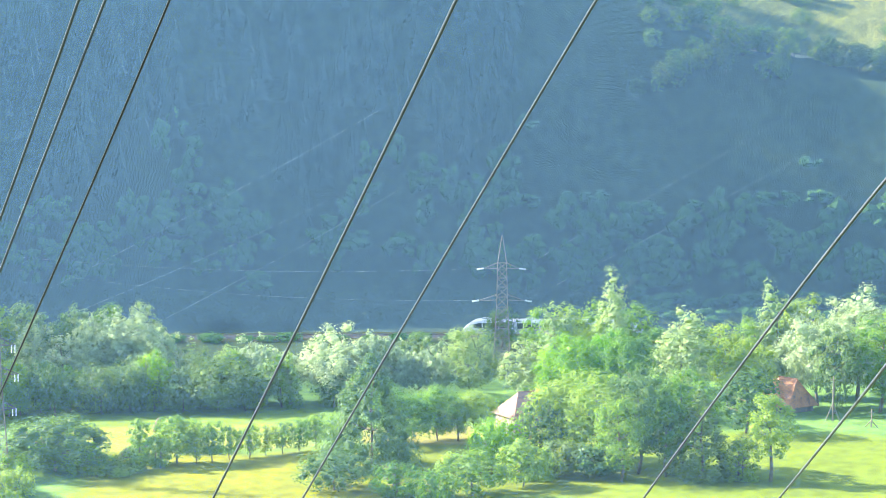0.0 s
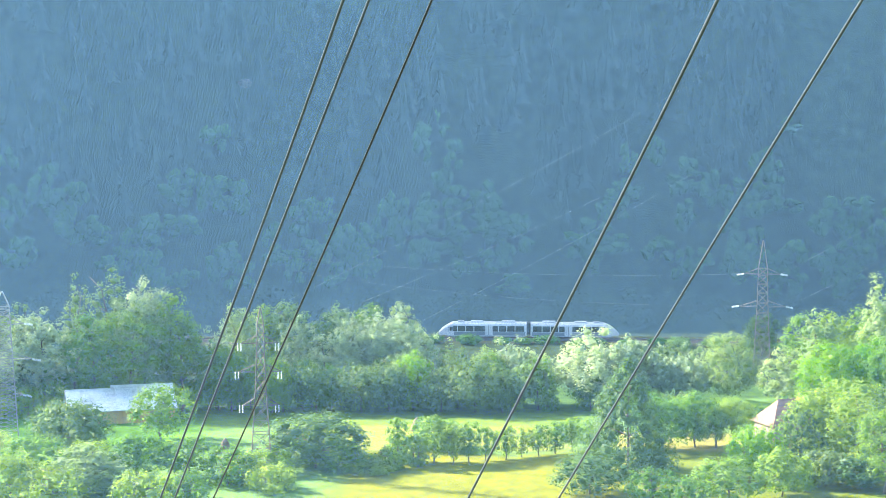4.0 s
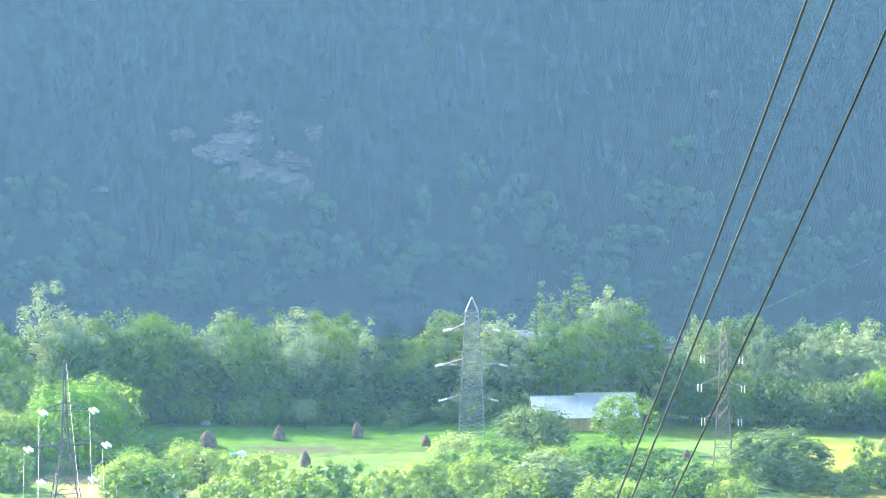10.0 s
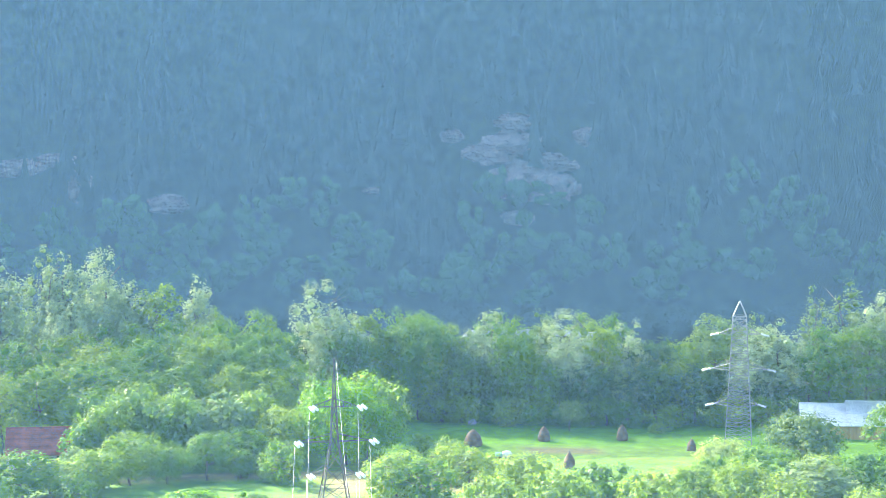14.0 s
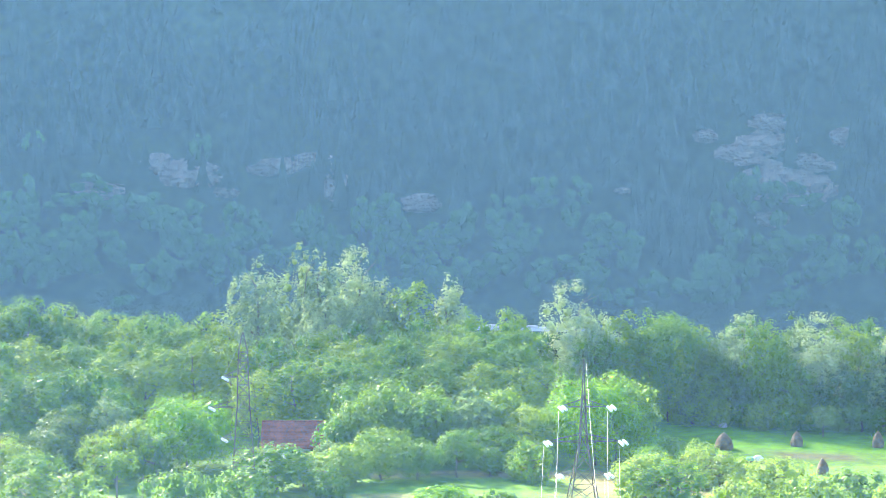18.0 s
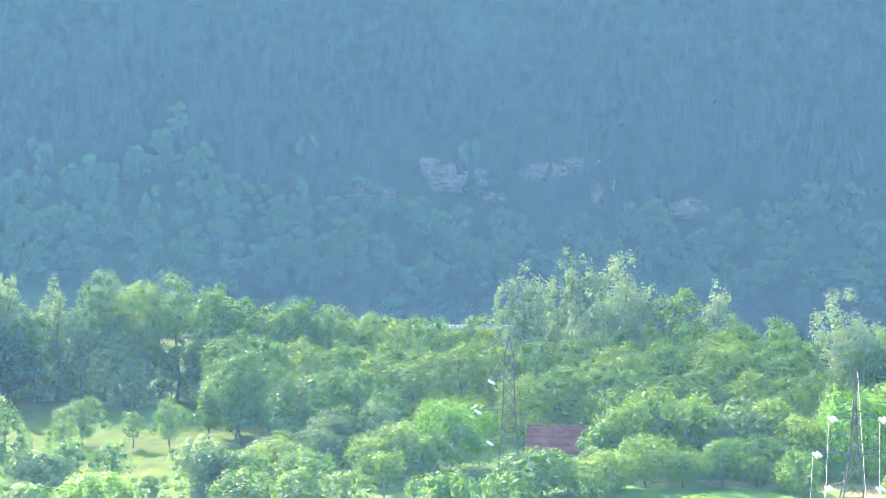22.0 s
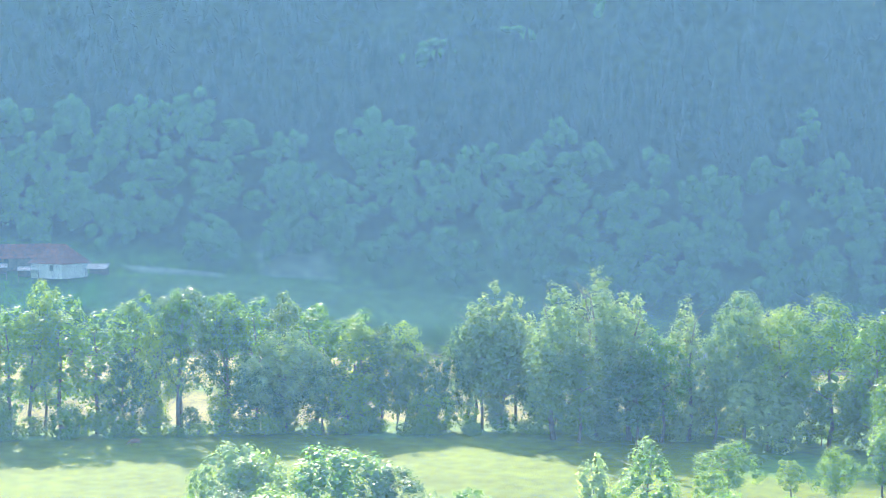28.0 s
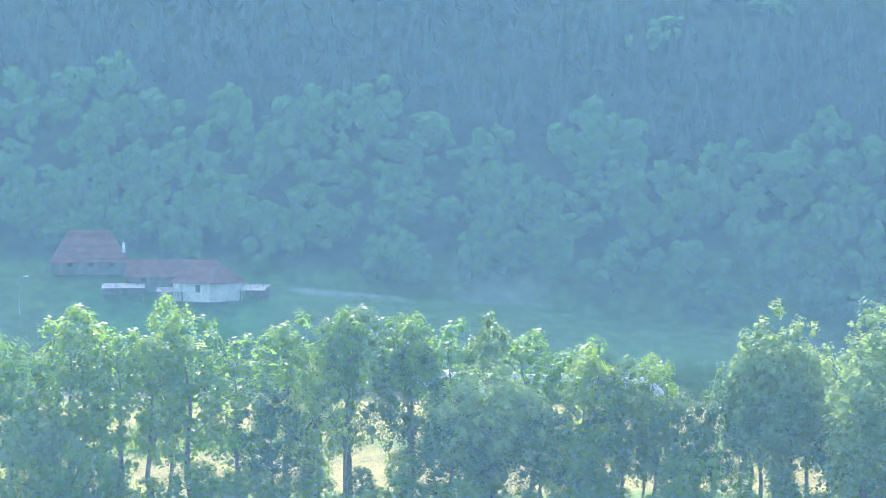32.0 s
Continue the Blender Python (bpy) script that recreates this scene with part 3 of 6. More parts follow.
def trunk_mesh(name, kind, seed, h, w):
    """Tapered trunk or stems with limbs that grow out of them, one connected body."""
    rng = random.Random(seed)
    verts, faces = [(0, 0, -0.4)], []
    r = 0.022 * h if kind in ("fruit", "round", "bush") else 0.016 * h
    stems = 3 if kind in ("bush", "brush") else 1
    n, sides = 5, 6
    for s in range(stems):
        spread = 0.25 if stems > 1 else 0.0
        p = Vector((spread * math.cos(s * 2.1), spread * math.sin(s * 2.1), -0.2))
        prev = None
        for i in range(n + 1):
            k = r * (1 - i / n * 0.8)
            ring = []
            for q in range(sides):
                ring.append(len(verts))
                verts.append((p.x + k * math.cos(q * 1.0472), p.y + k * math.sin(q * 1.0472), p.z))
            for q in range(sides):
                if prev is None:
                    faces.append((0, ring[(q + 1) % sides], ring[q]))
                else:
                    faces.append((prev[q], prev[(q + 1) % sides], ring[(q + 1) % sides], ring[q]))
            if prev and i > 1:
                for q in rng.sample(range(sides), 2):
                    a = q * 1.0472 + 0.5
                    tip = len(verts)
                    verts.append((p.x + math.cos(a) * w * 0.33, p.y + math.sin(a) * w * 0.33, p.z + h * rng.uniform(0.08, 0.14)))
                    x, y, z = ring[q], ring[(q + 1) % sides], len(verts)
                    verts.append((p.x + k * 0.87 * math.cos(a), p.y + k * 0.87 * math.sin(a), p.z + k * 1.6))
                    faces += [(x, y, tip), (y, z, tip), (z, x, tip)]
            prev = ring
            p = p + Vector((rng.uniform(-0.03, 0.03) * h, rng.uniform(-0.03, 0.03) * h, h * 0.82 / n))
        faces.append(tuple(prev))
    return mesh_of(name, verts, faces, BARK, True)


TREE_KINDS = {  # height, width, leaves, leaf size, leaf stuff, variants, name, label
    "broad": (16, 10, 4300, 0.37, "broad", 5, "broadleaf_tree", "leafy green broadleaf tree lit from one side"),
    "silver": (18, 10, 4600, 0.40, "silver", 4, "silver_poplar", "tall silvery green poplar with several leading shoots"),
    "white": (18, 10, 4600, 0.39, "white", 4, "silver_poplar", "tall white poplar with pale silvery crown"),
    "dark": (13, 10, 4000, 0.36, "dark", 4, "broadleaf_tree", "dense broadleaf tree with dark green leaves"),
    "bright": (12, 10, 4800, 0.34, "bright", 2, "walnut_tree", "bright yellow-green rounded tree in sunlight"),
    "willow": (11, 9, 4000, 0.33, "willow", 2, "willow_tree", "pale grey-green willow with soft rounded crown"),
    "bush": (6, 8, 2300, 0.31, "broad", 4, "shrub", "dense green shrub growing to the ground"),
    # takes the darker wood leaf to imitate shade along the railway bank
    "brush": (6, 8, 1500, 0.40, "wood", 3, "shrub", "shrub beside the railway, in darker leaves that stand for shade"),
    "fruit": (6, 5.6, 1800, 0.27, "broad", 4, "fruit_tree", "small orchard tree with thin trunk on grass"),
    "round": (6, 5.2, 1700, 0.26, "willow", 1, "pollard_willow", "small round pollard willow on the meadow"),
    "open": (15, 8, 2600, 0.34, "broad", 3, "tall_tree", "tall open-crowned tree with bare upright trunks"),
    "poplar": (24, 8, 4700, 0.36, "silver", 4, "poplar_tree", "tall slender pale green poplar"),
    "cone": (14, 9, 5200, 0.34, "dark", 1, "lime_tree", "dark green conical tree among paler ones"),
    "pyramid": (14, 12, 6600, 0.34, "broad", 1, "lime_tree", "pyramid-shaped dense green tree beside the field"),
}
TREES = {}
turn_rng = random.Random(5)
SIZES = {"small": (0.55, 0.42), "usual": (1.0, 1.0), "large": (1.75, 2.6)}  # of the crown, of the number of leaves


def tree(kind, b, r, h, w, sink=0.0):
    ch, cw, count, size, leaf, variants, name, label = TREE_KINDS[kind]
    grade = (w / cw) ** 0.6 * (h / ch) ** 0.4
    cls = "small" if grade < 0.7 else "large" if grade > 1.32 else "usual"
    k, many = SIZES[cls]
    ch, cw = ch * k, cw * k
    lean = (h / w) / (ch / cw)
    form = "slim" if lean > 1.3 else "wide" if lean < 0.72 else "even"
    if form == "slim":
        cw, many = cw * 0.62, many * 0.72
    elif form == "wide":
        ch, many = ch * 0.62, many * 0.8
    if cls == "large" or form != "even":
        variants = min(variants, 3)
    if (kind, cls, form) not in TREES:
        TREES[kind, cls, form] = [(crown_mesh("crown", kind, LEAF[leaf], 11 * i + len(kind) + len(form), ch, cw, int(count * many * 0.86), size * (0.84 if cls == "large" else 0.76)), trunk_mesh("trunk", kind, i, ch, cw)) for i in range(variants)]
    crown, trunk = TREES[kind, cls, form][turn_rng.randrange(variants)]
    p = spot(b, r)
    s = w / cw
    m = pose(p.x, p.y, p.z - 0.15 - sink, 0, 0, turn_rng.uniform(0, 360)) @ Matrix.Diagonal((s, s, h / ch, 1))
    t = root(name, m, label, "shrub" if name == "shrub" else "tree", "shrubs" if name == "shrub" else "trees")
    piece("trunk", trunk, t)
    piece("crown", crown, t)
    return t


# ---- trees of the valley: kind, bearing, distance, height, width ----
tree("white", 29.57, 352, 15.9, 18.7)
tree("white", 30.53, 352, 14.4, 12.4)
tree("white", 31.31, 352, 12.7, 10.0)
tree("white", 32.45, 352, 12.9, 10.0)
tree("willow", 33.58, 352, 15.1, 12.5)
tree("poplar", 36.20, 352, 20.0, 11.8)
tree("broad", 37.25, 352, 15.6, 11.2)
tree("poplar", 38.10, 362, 26.2, 11.4)
tree("bright", 36.73, 338, 15.7, 14.3)
tree("bright", 37.85, 338, 16.6, 10.7)
tree("broad", 38.46, 333, 17.0, 10.6)
tree("silver", 40.18, 345, 19.6, 14.5)
tree("broad", 41.55, 352, 16.3, 11.1)
tree("broad", 42.24, 345, 14.2, 10.8)
tree("poplar", 42.90, 366, 23.2, 12.7)
tree("broad", 43.74, 368, 20.6, 11.5)
tree("white", 44.26, 355, 19.3, 16.0)
tree("white", 45.41, 364, 23.0, 16.3)
tree("broad", 46.09, 350, 18.5, 14.5)
tree("broad", 46.75, 355, 20.2, 13.4)
tree("dark", 34.58, 412, 9.7, 8.7)
tree("silver", 35.33, 345, 13.7, 9.8)
tree("cone", 30.52, 290, 18.4, 16.9)
tree("dark", 29.38, 274, 6.4, 12.6)
tree("broad", 31.57, 308, 9.7, 12.0)
tree("broad", 32.62, 312, 10.1, 10.0)
tree("broad", 36.56, 296, 14.4, 14.7)
tree("broad", 37.69, 290, 16.1, 13.3)
tree("dark", 38.82, 286, 17.4, 13.1)
tree("broad", 40.20, 290, 16.3, 12.2)
tree("cone", 40.72, 283, 14.2, 11.9)
tree("fruit", 42.86, 282, 13.8, 8.4)
tree("dark", 42.08, 322, 11.7, 12.4)
tree("dark", 44.77, 346, 17.2, 10.8)
tree("broad", 42.26, 330, 6.9, 6.9)
tree("bright", 34.46, 288, 8.6, 10.7)
tree("broad", 33.68, 270, 7.3, 11.5)
tree("broad", 35.26, 276, 7.5, 8.8)
tree("bush", 31.30, 270, 5.4, 8.6)
tree("bush", 32.45, 268, 4.6, 8.6)
tree("broad", 39.69, 284, 14.0, 9.0)
tree("dark", 35.86, 292, 11.5, 8.3)
tree("bush", 41.94, 282, 7.4, 6.9)
tree("broad", 38.30, 280, 13.6, 8.9)
tree("fruit", 33.76, 315, 8.6, 8.9)
tree("fruit", 33.24, 312, 7.6, 7.8)
tree("fruit", 25.12, 294, 7.0, 5.6)
tree("fruit", 25.64, 295, 7.2, 5.2)
tree("fruit", 26.16, 297, 6.0, 4.8)
tree("fruit", 26.77, 298, 5.9, 5.1)
tree("fruit", 27.29, 300, 5.3, 4.9)
tree("fruit", 27.81, 301, 5.8, 5.3)
tree("fruit", 28.33, 303, 5.7, 5.4)
tree("fruit", 28.82, 305, 6.0, 5.8)
tree("fruit", 23.41, 292, 8.2, 4.1)
tree("broad", 24.56, 295, 8.0, 6.8)
tree("bush", 24.00, 292, 5.5, 4.5)
tree("bush", 23.17, 290, 4.0, 5.1)
tree("dark", 20.87, 292, 9.2, 19.3)
tree("bush", 19.59, 286, 4.7, 7.9)
tree("bush", 21.95, 288, 4.8, 8.0)
tree("fruit", 29.38, 306, 5.4, 6.5)
tree("fruit", 29.82, 306, 5.7, 6.5)
tree("dark", 36.57, 284, 6.0, 9.1)
tree("dark", 37.62, 283, 5.8, 9.0)
tree("bush", 35.78, 282, 4.1, 8.0)
tree("broad", 35.89, 372, 17.1, 10.5)
tree("broad", 36.72, 374, 17.5, 11.2)
tree("broad", 37.59, 374, 18.2, 11.2)
tree("broad", 38.63, 374, 17.7, 11.8)
tree("broad", 39.32, 364, 13.7, 10.2)
tree("broad", 40.70, 366, 14.7, 10.3)
tree("dark", 32.01, 364, 12.2, 9.0)
tree("broad", 42.23, 366, 16.1, 10.2)
tree("open", -38.76, 404, 26.7, 7.6)
tree("open", -37.50, 404, 26.0, 8.1)
tree("white", 20.38, 358, 17.9, 8.8)
tree("dark", 21.26, 358, 17.5, 8.8)
tree("white", 21.95, 358, 18.7, 8.8)
tree("white", 22.64, 358, 18.9, 11.3)
tree("silver", -30.45, 406, 27.8, 11.6)
tree("silver", -30.96, 405, 24.4, 11.0)
tree("silver", -29.84, 405, 25.4, 11.0)
tree("silver", -30.75, 402, 20.3, 11.4)
tree("silver", -30.16, 402, 19.2, 11.4)
tree("dark", -33.02, 402, 16.2, 10.3)
tree("dark", -32.37, 402, 15.5, 10.3)
tree("dark", -31.72, 402, 15.5, 9.2)
tree("dark", -33.46, 402, 20.2, 9.2)
tree("broad", -32.78, 406, 20.3, 7.5)
tree("broad", -34.00, 402, 21.8, 9.2)
tree("broad", -0.71, 346, 18.0, 11.0)
tree("broad", -0.19, 349, 16.5, 11.1)
tree("broad", -2.61, 349, 17.8, 11.0)
tree("bush", -43.70, 397, 9.3, 10.0)
tree("bush", -41.60, 397, 6.4, 9.0)
tree("bush", -44.67, 397, 7.9, 8.9)
tree("bush", -40.42, 397, 5.5, 7.9)
tree("bush", -34.35, 397, 10.5, 9.0)
tree("bush", -32.07, 397, 8.2, 10.1)
tree("white", 12.55, 354, 20.2, 13.5)
tree("poplar", 13.65, 360, 25.7, 8.2)
tree("poplar", 14.67, 362, 27.1, 10.6)
tree("white", 15.68, 354, 25.6, 13.6)
tree("broad", 16.44, 354, 22.5, 12.4)
tree("white", 11.80, 354, 17.5, 11.0)
tree("broad", 14.14, 350, 18.8, 13.4)
tree("broad", 15.24, 349, 20.9, 14.6)
tree("broad", 16.77, 350, 18.4, 8.6)
tree("white", 17.80, 354, 16.5, 8.7)
tree("poplar", 19.10, 358, 19.2, 9.6)
tree("white", 21.18, 354, 14.3, 10.0)
tree("white", 21.82, 354, 17.3, 7.5)
tree("white", 22.66, 354, 16.5, 11.3)
tree("white", 23.27, 360, 19.1, 14.0)
tree("white", 24.06, 354, 15.9, 8.8)
tree("bright", 23.88, 346, 12.1, 7.8)
tree("poplar", 25.02, 354, 13.3, 5.8)
tree("dark", 25.81, 345, 10.3, 14.7)
tree("dark", 24.76, 345, 8.8, 11.0)
tree("white", 26.94, 354, 14.0, 11.9)
tree("willow", 26.15, 354, 11.7, 8.8)
tree("white", 27.73, 354, 10.9, 11.3)
tree("dark", 22.31, 345, 9.9, 12.2)
tree("dark", 20.91, 345, 10.0, 11.0)
tree("broad", 19.52, 346, 11.0, 9.8)
tree("dark", 23.18, 345, 9.9, 11.0)
tree("broad", 18.31, 348, 11.9, 8.6)
tree("dark", 26.68, 345, 8.8, 11.0)
tree("dark", 13.51, 308, 9.8, 12.9)
tree("broad", 16.15, 320, 10.0, 11.8)
tree("broad", 15.36, 284, 8.1, 11.0)
tree("silver", 13.91, 277, 7.8, 13.5)
tree("broad", 12.24, 282, 8.5, 11.7)
tree("broad", 11.56, 275, 7.4, 9.5)
tree("broad", 16.99, 285, 7.0, 11.0)
tree("bush", 18.20, 280, 6.2, 9.9)
tree("bush", 20.82, 300, 6.7, 17.0)
tree("bush", 12.81, 270, 6.4, 11.3)
tree("bush", 15.52, 268, 5.4, 10.4)
tree("bush", 16.90, 270, 4.8, 8.6)
tree("bush", 19.50, 275, 4.4, 8.8)
tree("broad", 1.55, 356, 20.9, 18.5)
tree("broad", 2.47, 356, 17.7, 11.1)
tree("white", 3.75, 356, 21.1, 12.4)
tree("broad", 4.68, 356, 19.4, 10.0)
tree("white", 6.14, 356, 21.2, 15.6)
tree("broad", 7.26, 356, 18.7, 10.0)
tree("white", 8.07, 356, 19.1, 10.5)
tree("dark", 8.90, 356, 16.0, 11.3)
tree("broad", 9.77, 356, 15.4, 11.3)
tree("willow", 10.64, 360, 19.9, 12.1)
tree("broad", 0.05, 356, 20.9, 9.8)
tree("broad", 0.71, 356, 17.5, 11.1)
tree("dark", 3.05, 350, 14.5, 11.0)
tree("broad", 5.27, 350, 13.2, 12.3)
tree("dark", 6.99, 350, 11.9, 13.5)
tree("dark", 8.55, 350, 11.8, 12.3)
tree("dark", 10.12, 350, 11.7, 11.1)
tree("round", 6.29, 340, 6.0, 6.0)
tree("fruit", 7.41, 346, 6.0, 7.3)
tree("fruit", 5.17, 340, 5.1, 4.3)
tree("bush", 8.97, 340, 2.1, 3.6)
tree("fruit", 7.76, 346, 4.1, 4.9)
tree("broad", 0.02, 312, 15.3, 15.1)
tree("willow", 11.07, 300, 6.1, 10.6)
tree("dark", 13.26, 316, 7.9, 14.0)
tree("bush", 4.72, 284, 6.1, 15.0)
tree("bush", 3.27, 288, 6.7, 11.1)
tree("bush", 1.82, 276, 6.8, 11.5)
tree("bush", 7.31, 280, 5.6, 12.9)
tree("bush", 9.93, 280, 5.4, 13.9)
tree("broad", 13.96, 286, 6.7, 10.2)
tree("bush", 0.90, 278, 7.2, 10.6)
tree("fruit", 24.59, 306, 5.9, 9.1)
tree("bush", 23.58, 296, 4.9, 7.2)
tree("fruit", 2.60, 296, 6.7, 6.2)
tree("bush", 8.88, 272, 5.6, 11.6)
tree("bush", 6.10, 272, 5.4, 11.5)
tree("bush", 18.68, 282, 5.0, 9.0)
tree("bush", 3.86, 266, 6.0, 11.2)
tree("bush", 22.65, 288, 2.5, 9.1)
tree("bush", 10.63, 286, 5.9, 8.1)
tree("white", -8.09, 366, 32.6, 12.0)
tree("white", -9.20, 362, 32.7, 9.9)
tree("white", -7.19, 364, 26.7, 10.1)
tree("white", -5.16, 364, 27.4, 9.9)
tree("broad", -6.26, 364, 25.5, 11.4)
tree("white", -1.39, 352, 27.3, 17.3)
tree("broad", 4.34, 350, 19.0, 9.9)
tree("broad", -9.04, 348, 18.7, 10.8)
tree("broad", -8.13, 348, 19.7, 10.8)
tree("broad", -7.12, 348, 20.0, 10.9)
tree("broad", -6.19, 348, 20.3, 10.9)
tree("broad", -5.18, 348, 19.8, 10.9)
tree("broad", -4.15, 348, 20.0, 11.6)
tree("broad", -3.21, 348, 20.2, 11.0)
tree("broad", -9.06, 328, 16.0, 11.3)
tree("broad", -7.80, 332, 17.3, 12.6)
tree("broad", -6.62, 334, 17.9, 11.6)
tree("broad", -5.35, 334, 17.8, 12.8)
tree("broad", -4.16, 332, 17.4, 11.6)
tree("broad", -2.96, 334, 17.5, 11.7)
tree("broad", -2.10, 328, 15.1, 9.2)
tree("broad", -8.40, 314, 12.9, 11.9)
tree("broad", -7.15, 312, 14.0, 13.0)
tree("broad", -5.79, 310, 13.1, 11.9)
tree("silver", -4.52, 308, 12.7, 11.9)
tree("broad", -3.49, 312, 12.5, 11.0)
tree("broad", -2.63, 306, 10.4, 9.7)
tree("bright", -0.63, 306, 15.3, 19.4)
tree("broad", -7.25, 292, 8.9, 11.2)
tree("fruit", -6.16, 292, 6.7, 9.2)
tree("fruit", -4.91, 294, 8.1, 8.2)
tree("fruit", -3.93, 294, 5.2, 5.2)
tree("broad", -8.43, 286, 7.3, 9.9)
tree("bush", -2.64, 290, 7.5, 8.2)
tree("broad", -3.84, 300, 7.7, 9.5)
tree("bush", 1.02, 288, 5.7, 11.2)
tree("bush", -8.95, 280, 5.0, 7.8)
tree("fruit", 1.72, 300, 6.3, 7.4)
tree("bush", 2.59, 290, 6.2, 9.3)
tree("dark", 2.42, 350, 6.3, 9.9)
tree("broad", -20.59, 372, 25.8, 10.2)
tree("broad", -19.77, 370, 23.1, 10.2)
tree("broad", -18.94, 370, 21.8, 10.2)
tree("broad", -18.01, 370, 22.8, 10.3)
tree("broad", -17.08, 368, 21.2, 10.2)
tree("broad", -16.07, 366, 19.6, 10.2)
tree("broad", -15.13, 364, 18.8, 10.2)
tree("broad", -14.19, 362, 18.7, 10.2)
tree("broad", -13.32, 362, 18.6, 10.2)
tree("broad", -12.29, 362, 18.3, 10.2)
tree("white", -11.06, 358, 31.6, 12.6)
tree("poplar", -9.76, 364, 33.4, 10.8)
tree("white", -8.14, 360, 32.9, 12.1)
tree("white", -8.98, 356, 26.4, 11.9)
tree("white", -7.32, 360, 26.6, 7.6)
tree("broad", -20.12, 345, 19.2, 11.9)
tree("broad", -18.95, 343, 18.2, 11.9)
tree("broad", -17.77, 343, 18.0, 13.1)
tree("broad", -16.59, 343, 17.3, 12.0)
tree("broad", -15.39, 342, 17.3, 12.0)
tree("broad", -14.19, 340, 16.9, 11.9)
tree("broad", -12.98, 342, 17.1, 12.0)
tree("broad", -11.94, 342, 17.6, 12.1)
tree("broad", -10.73, 340, 17.8, 12.0)
tree("broad", -9.51, 340, 17.7, 12.0)
tree("broad", -8.28, 340, 17.7, 12.0)
tree("broad", -7.06, 340, 18.2, 12.0)
tree("broad", -5.84, 340, 18.8, 10.8)
tree("broad", -4.62, 338, 18.5, 10.7)
tree("broad", -3.40, 338, 18.0, 10.7)
tree("broad", -9.86, 322, 15.4, 12.5)
tree("broad", -8.46, 322, 15.8, 12.5)
tree("broad", -7.06, 324, 15.5, 12.6)
tree("broad", -5.66, 324, 15.6, 11.5)
tree("broad", -4.27, 322, 15.4, 11.4)
tree("broad", -3.05, 320, 14.7, 11.3)
tree("broad", -11.08, 320, 14.2, 10.2)
tree("broad", -7.06, 308, 13.5, 12.0)
tree("broad", -5.84, 306, 12.2, 10.8)
tree("broad", -8.11, 306, 11.2, 9.8)
tree("broad", -8.64, 304, 8.6, 7.5)
tree("bright", -13.25, 304, 12.4, 17.1)
tree("broad", -17.45, 320, 15.0, 19.0)
tree("broad", -18.63, 326, 16.1, 10.2)
tree("broad", -19.79, 330, 17.6, 11.4)
tree("broad", -16.26, 322, 14.8, 13.5)
tree("broad", -15.41, 314, 12.4, 9.9)
tree("dark", -17.04, 306, 10.0, 9.6)
tree("silver", -15.58, 308, 11.4, 8.6)
tree("broad", -14.90, 300, 9.2, 9.5)
tree("bush", -18.66, 294, 8.5, 12.3)
tree("broad", -17.82, 286, 7.0, 10.0)
tree("bush", -15.94, 296, 7.7, 9.3)
tree("fruit", -15.43, 290, 5.9, 8.2)
tree("broad", -10.56, 284, 7.7, 14.1)
tree("bush", -11.62, 276, 5.5, 10.8)
tree("broad", -9.69, 288, 5.8, 9.2)
tree("fruit", -5.83, 296, 5.4, 6.3)
tree("fruit", -3.87, 296, 4.4, 5.9)
tree("broad", -8.11, 290, 5.4, 9.3)
tree("bush", -19.84, 290, 6.7, 11.1)
tree("dark", -20.67, 288, 8.1, 9.0)
tree("silver", -8.99, 296, 6.2, 5.3)
tree("bush", -2.86, 292, 4.3, 6.2)
tree("bush", -13.53, 274, 6.1, 11.6)
tree("bush", -16.63, 276, 5.6, 9.7)
tree("bright", -5.30, 268, 4.0, 10.5)
tree("bush", -3.55, 270, 3.2, 7.7)
tree("silver", -28.89, 388, 28.6, 11.4)
tree("poplar", -27.72, 390, 31.4, 11.5)
tree("silver", -26.90, 388, 27.1, 11.5)
tree("poplar", -25.38, 388, 26.4, 9.4)
tree("silver", -23.93, 386, 27.6, 12.9)
tree("broad", -22.91, 384, 25.6, 15.6)
tree("broad", -21.79, 384, 27.0, 18.1)
tree("broad", -20.58, 382, 24.1, 11.5)
tree("broad", -19.72, 380, 21.3, 12.1)
tree("broad", -18.85, 376, 19.0, 10.6)
tree("broad", -18.07, 376, 22.0, 14.6)
tree("broad", -16.85, 372, 21.5, 11.8)
tree("broad", -26.07, 386, 20.4, 12.1)
tree("silver", -24.71, 386, 20.2, 10.4)
tree("dark", -28.25, 384, 19.1, 15.4)
tree("silver", -23.35, 380, 15.3, 15.5)
tree("dark", -26.75, 382, 15.5, 13.7)
tree("dark", -20.76, 376, 15.6, 11.9)
tree("broad", -19.99, 338, 14.6, 14.3)
tree("fruit", -20.77, 336, 9.6, 5.9)
tree("fruit", -21.99, 330, 9.3, 7.7)
tree("fruit", -24.65, 334, 9.0, 10.5)
tree("fruit", -23.11, 332, 6.8, 4.7)
tree("pyramid", -26.94, 302, 14.6, 14.7)
tree("poplar", -28.21, 302, 12.6, 5.9)
tree("broad", -19.03, 352, 17.2, 12.4)
tree("broad", -15.89, 334, 15.1, 13.0)
tree("broad", -14.49, 332, 15.3, 12.9)
tree("bush", -25.09, 300, 7.9, 9.5)
tree("fruit", -23.72, 300, 7.2, 7.4)
tree("silver", -21.13, 294, 8.9, 9.3)
tree("dark", -25.95, 288, 8.3, 11.1)
tree("bush", -27.65, 276, 7.2, 11.5)
tree("bush", -28.81, 282, 9.0, 9.8)
tree("bright", -24.25, 272, 7.4, 12.4)
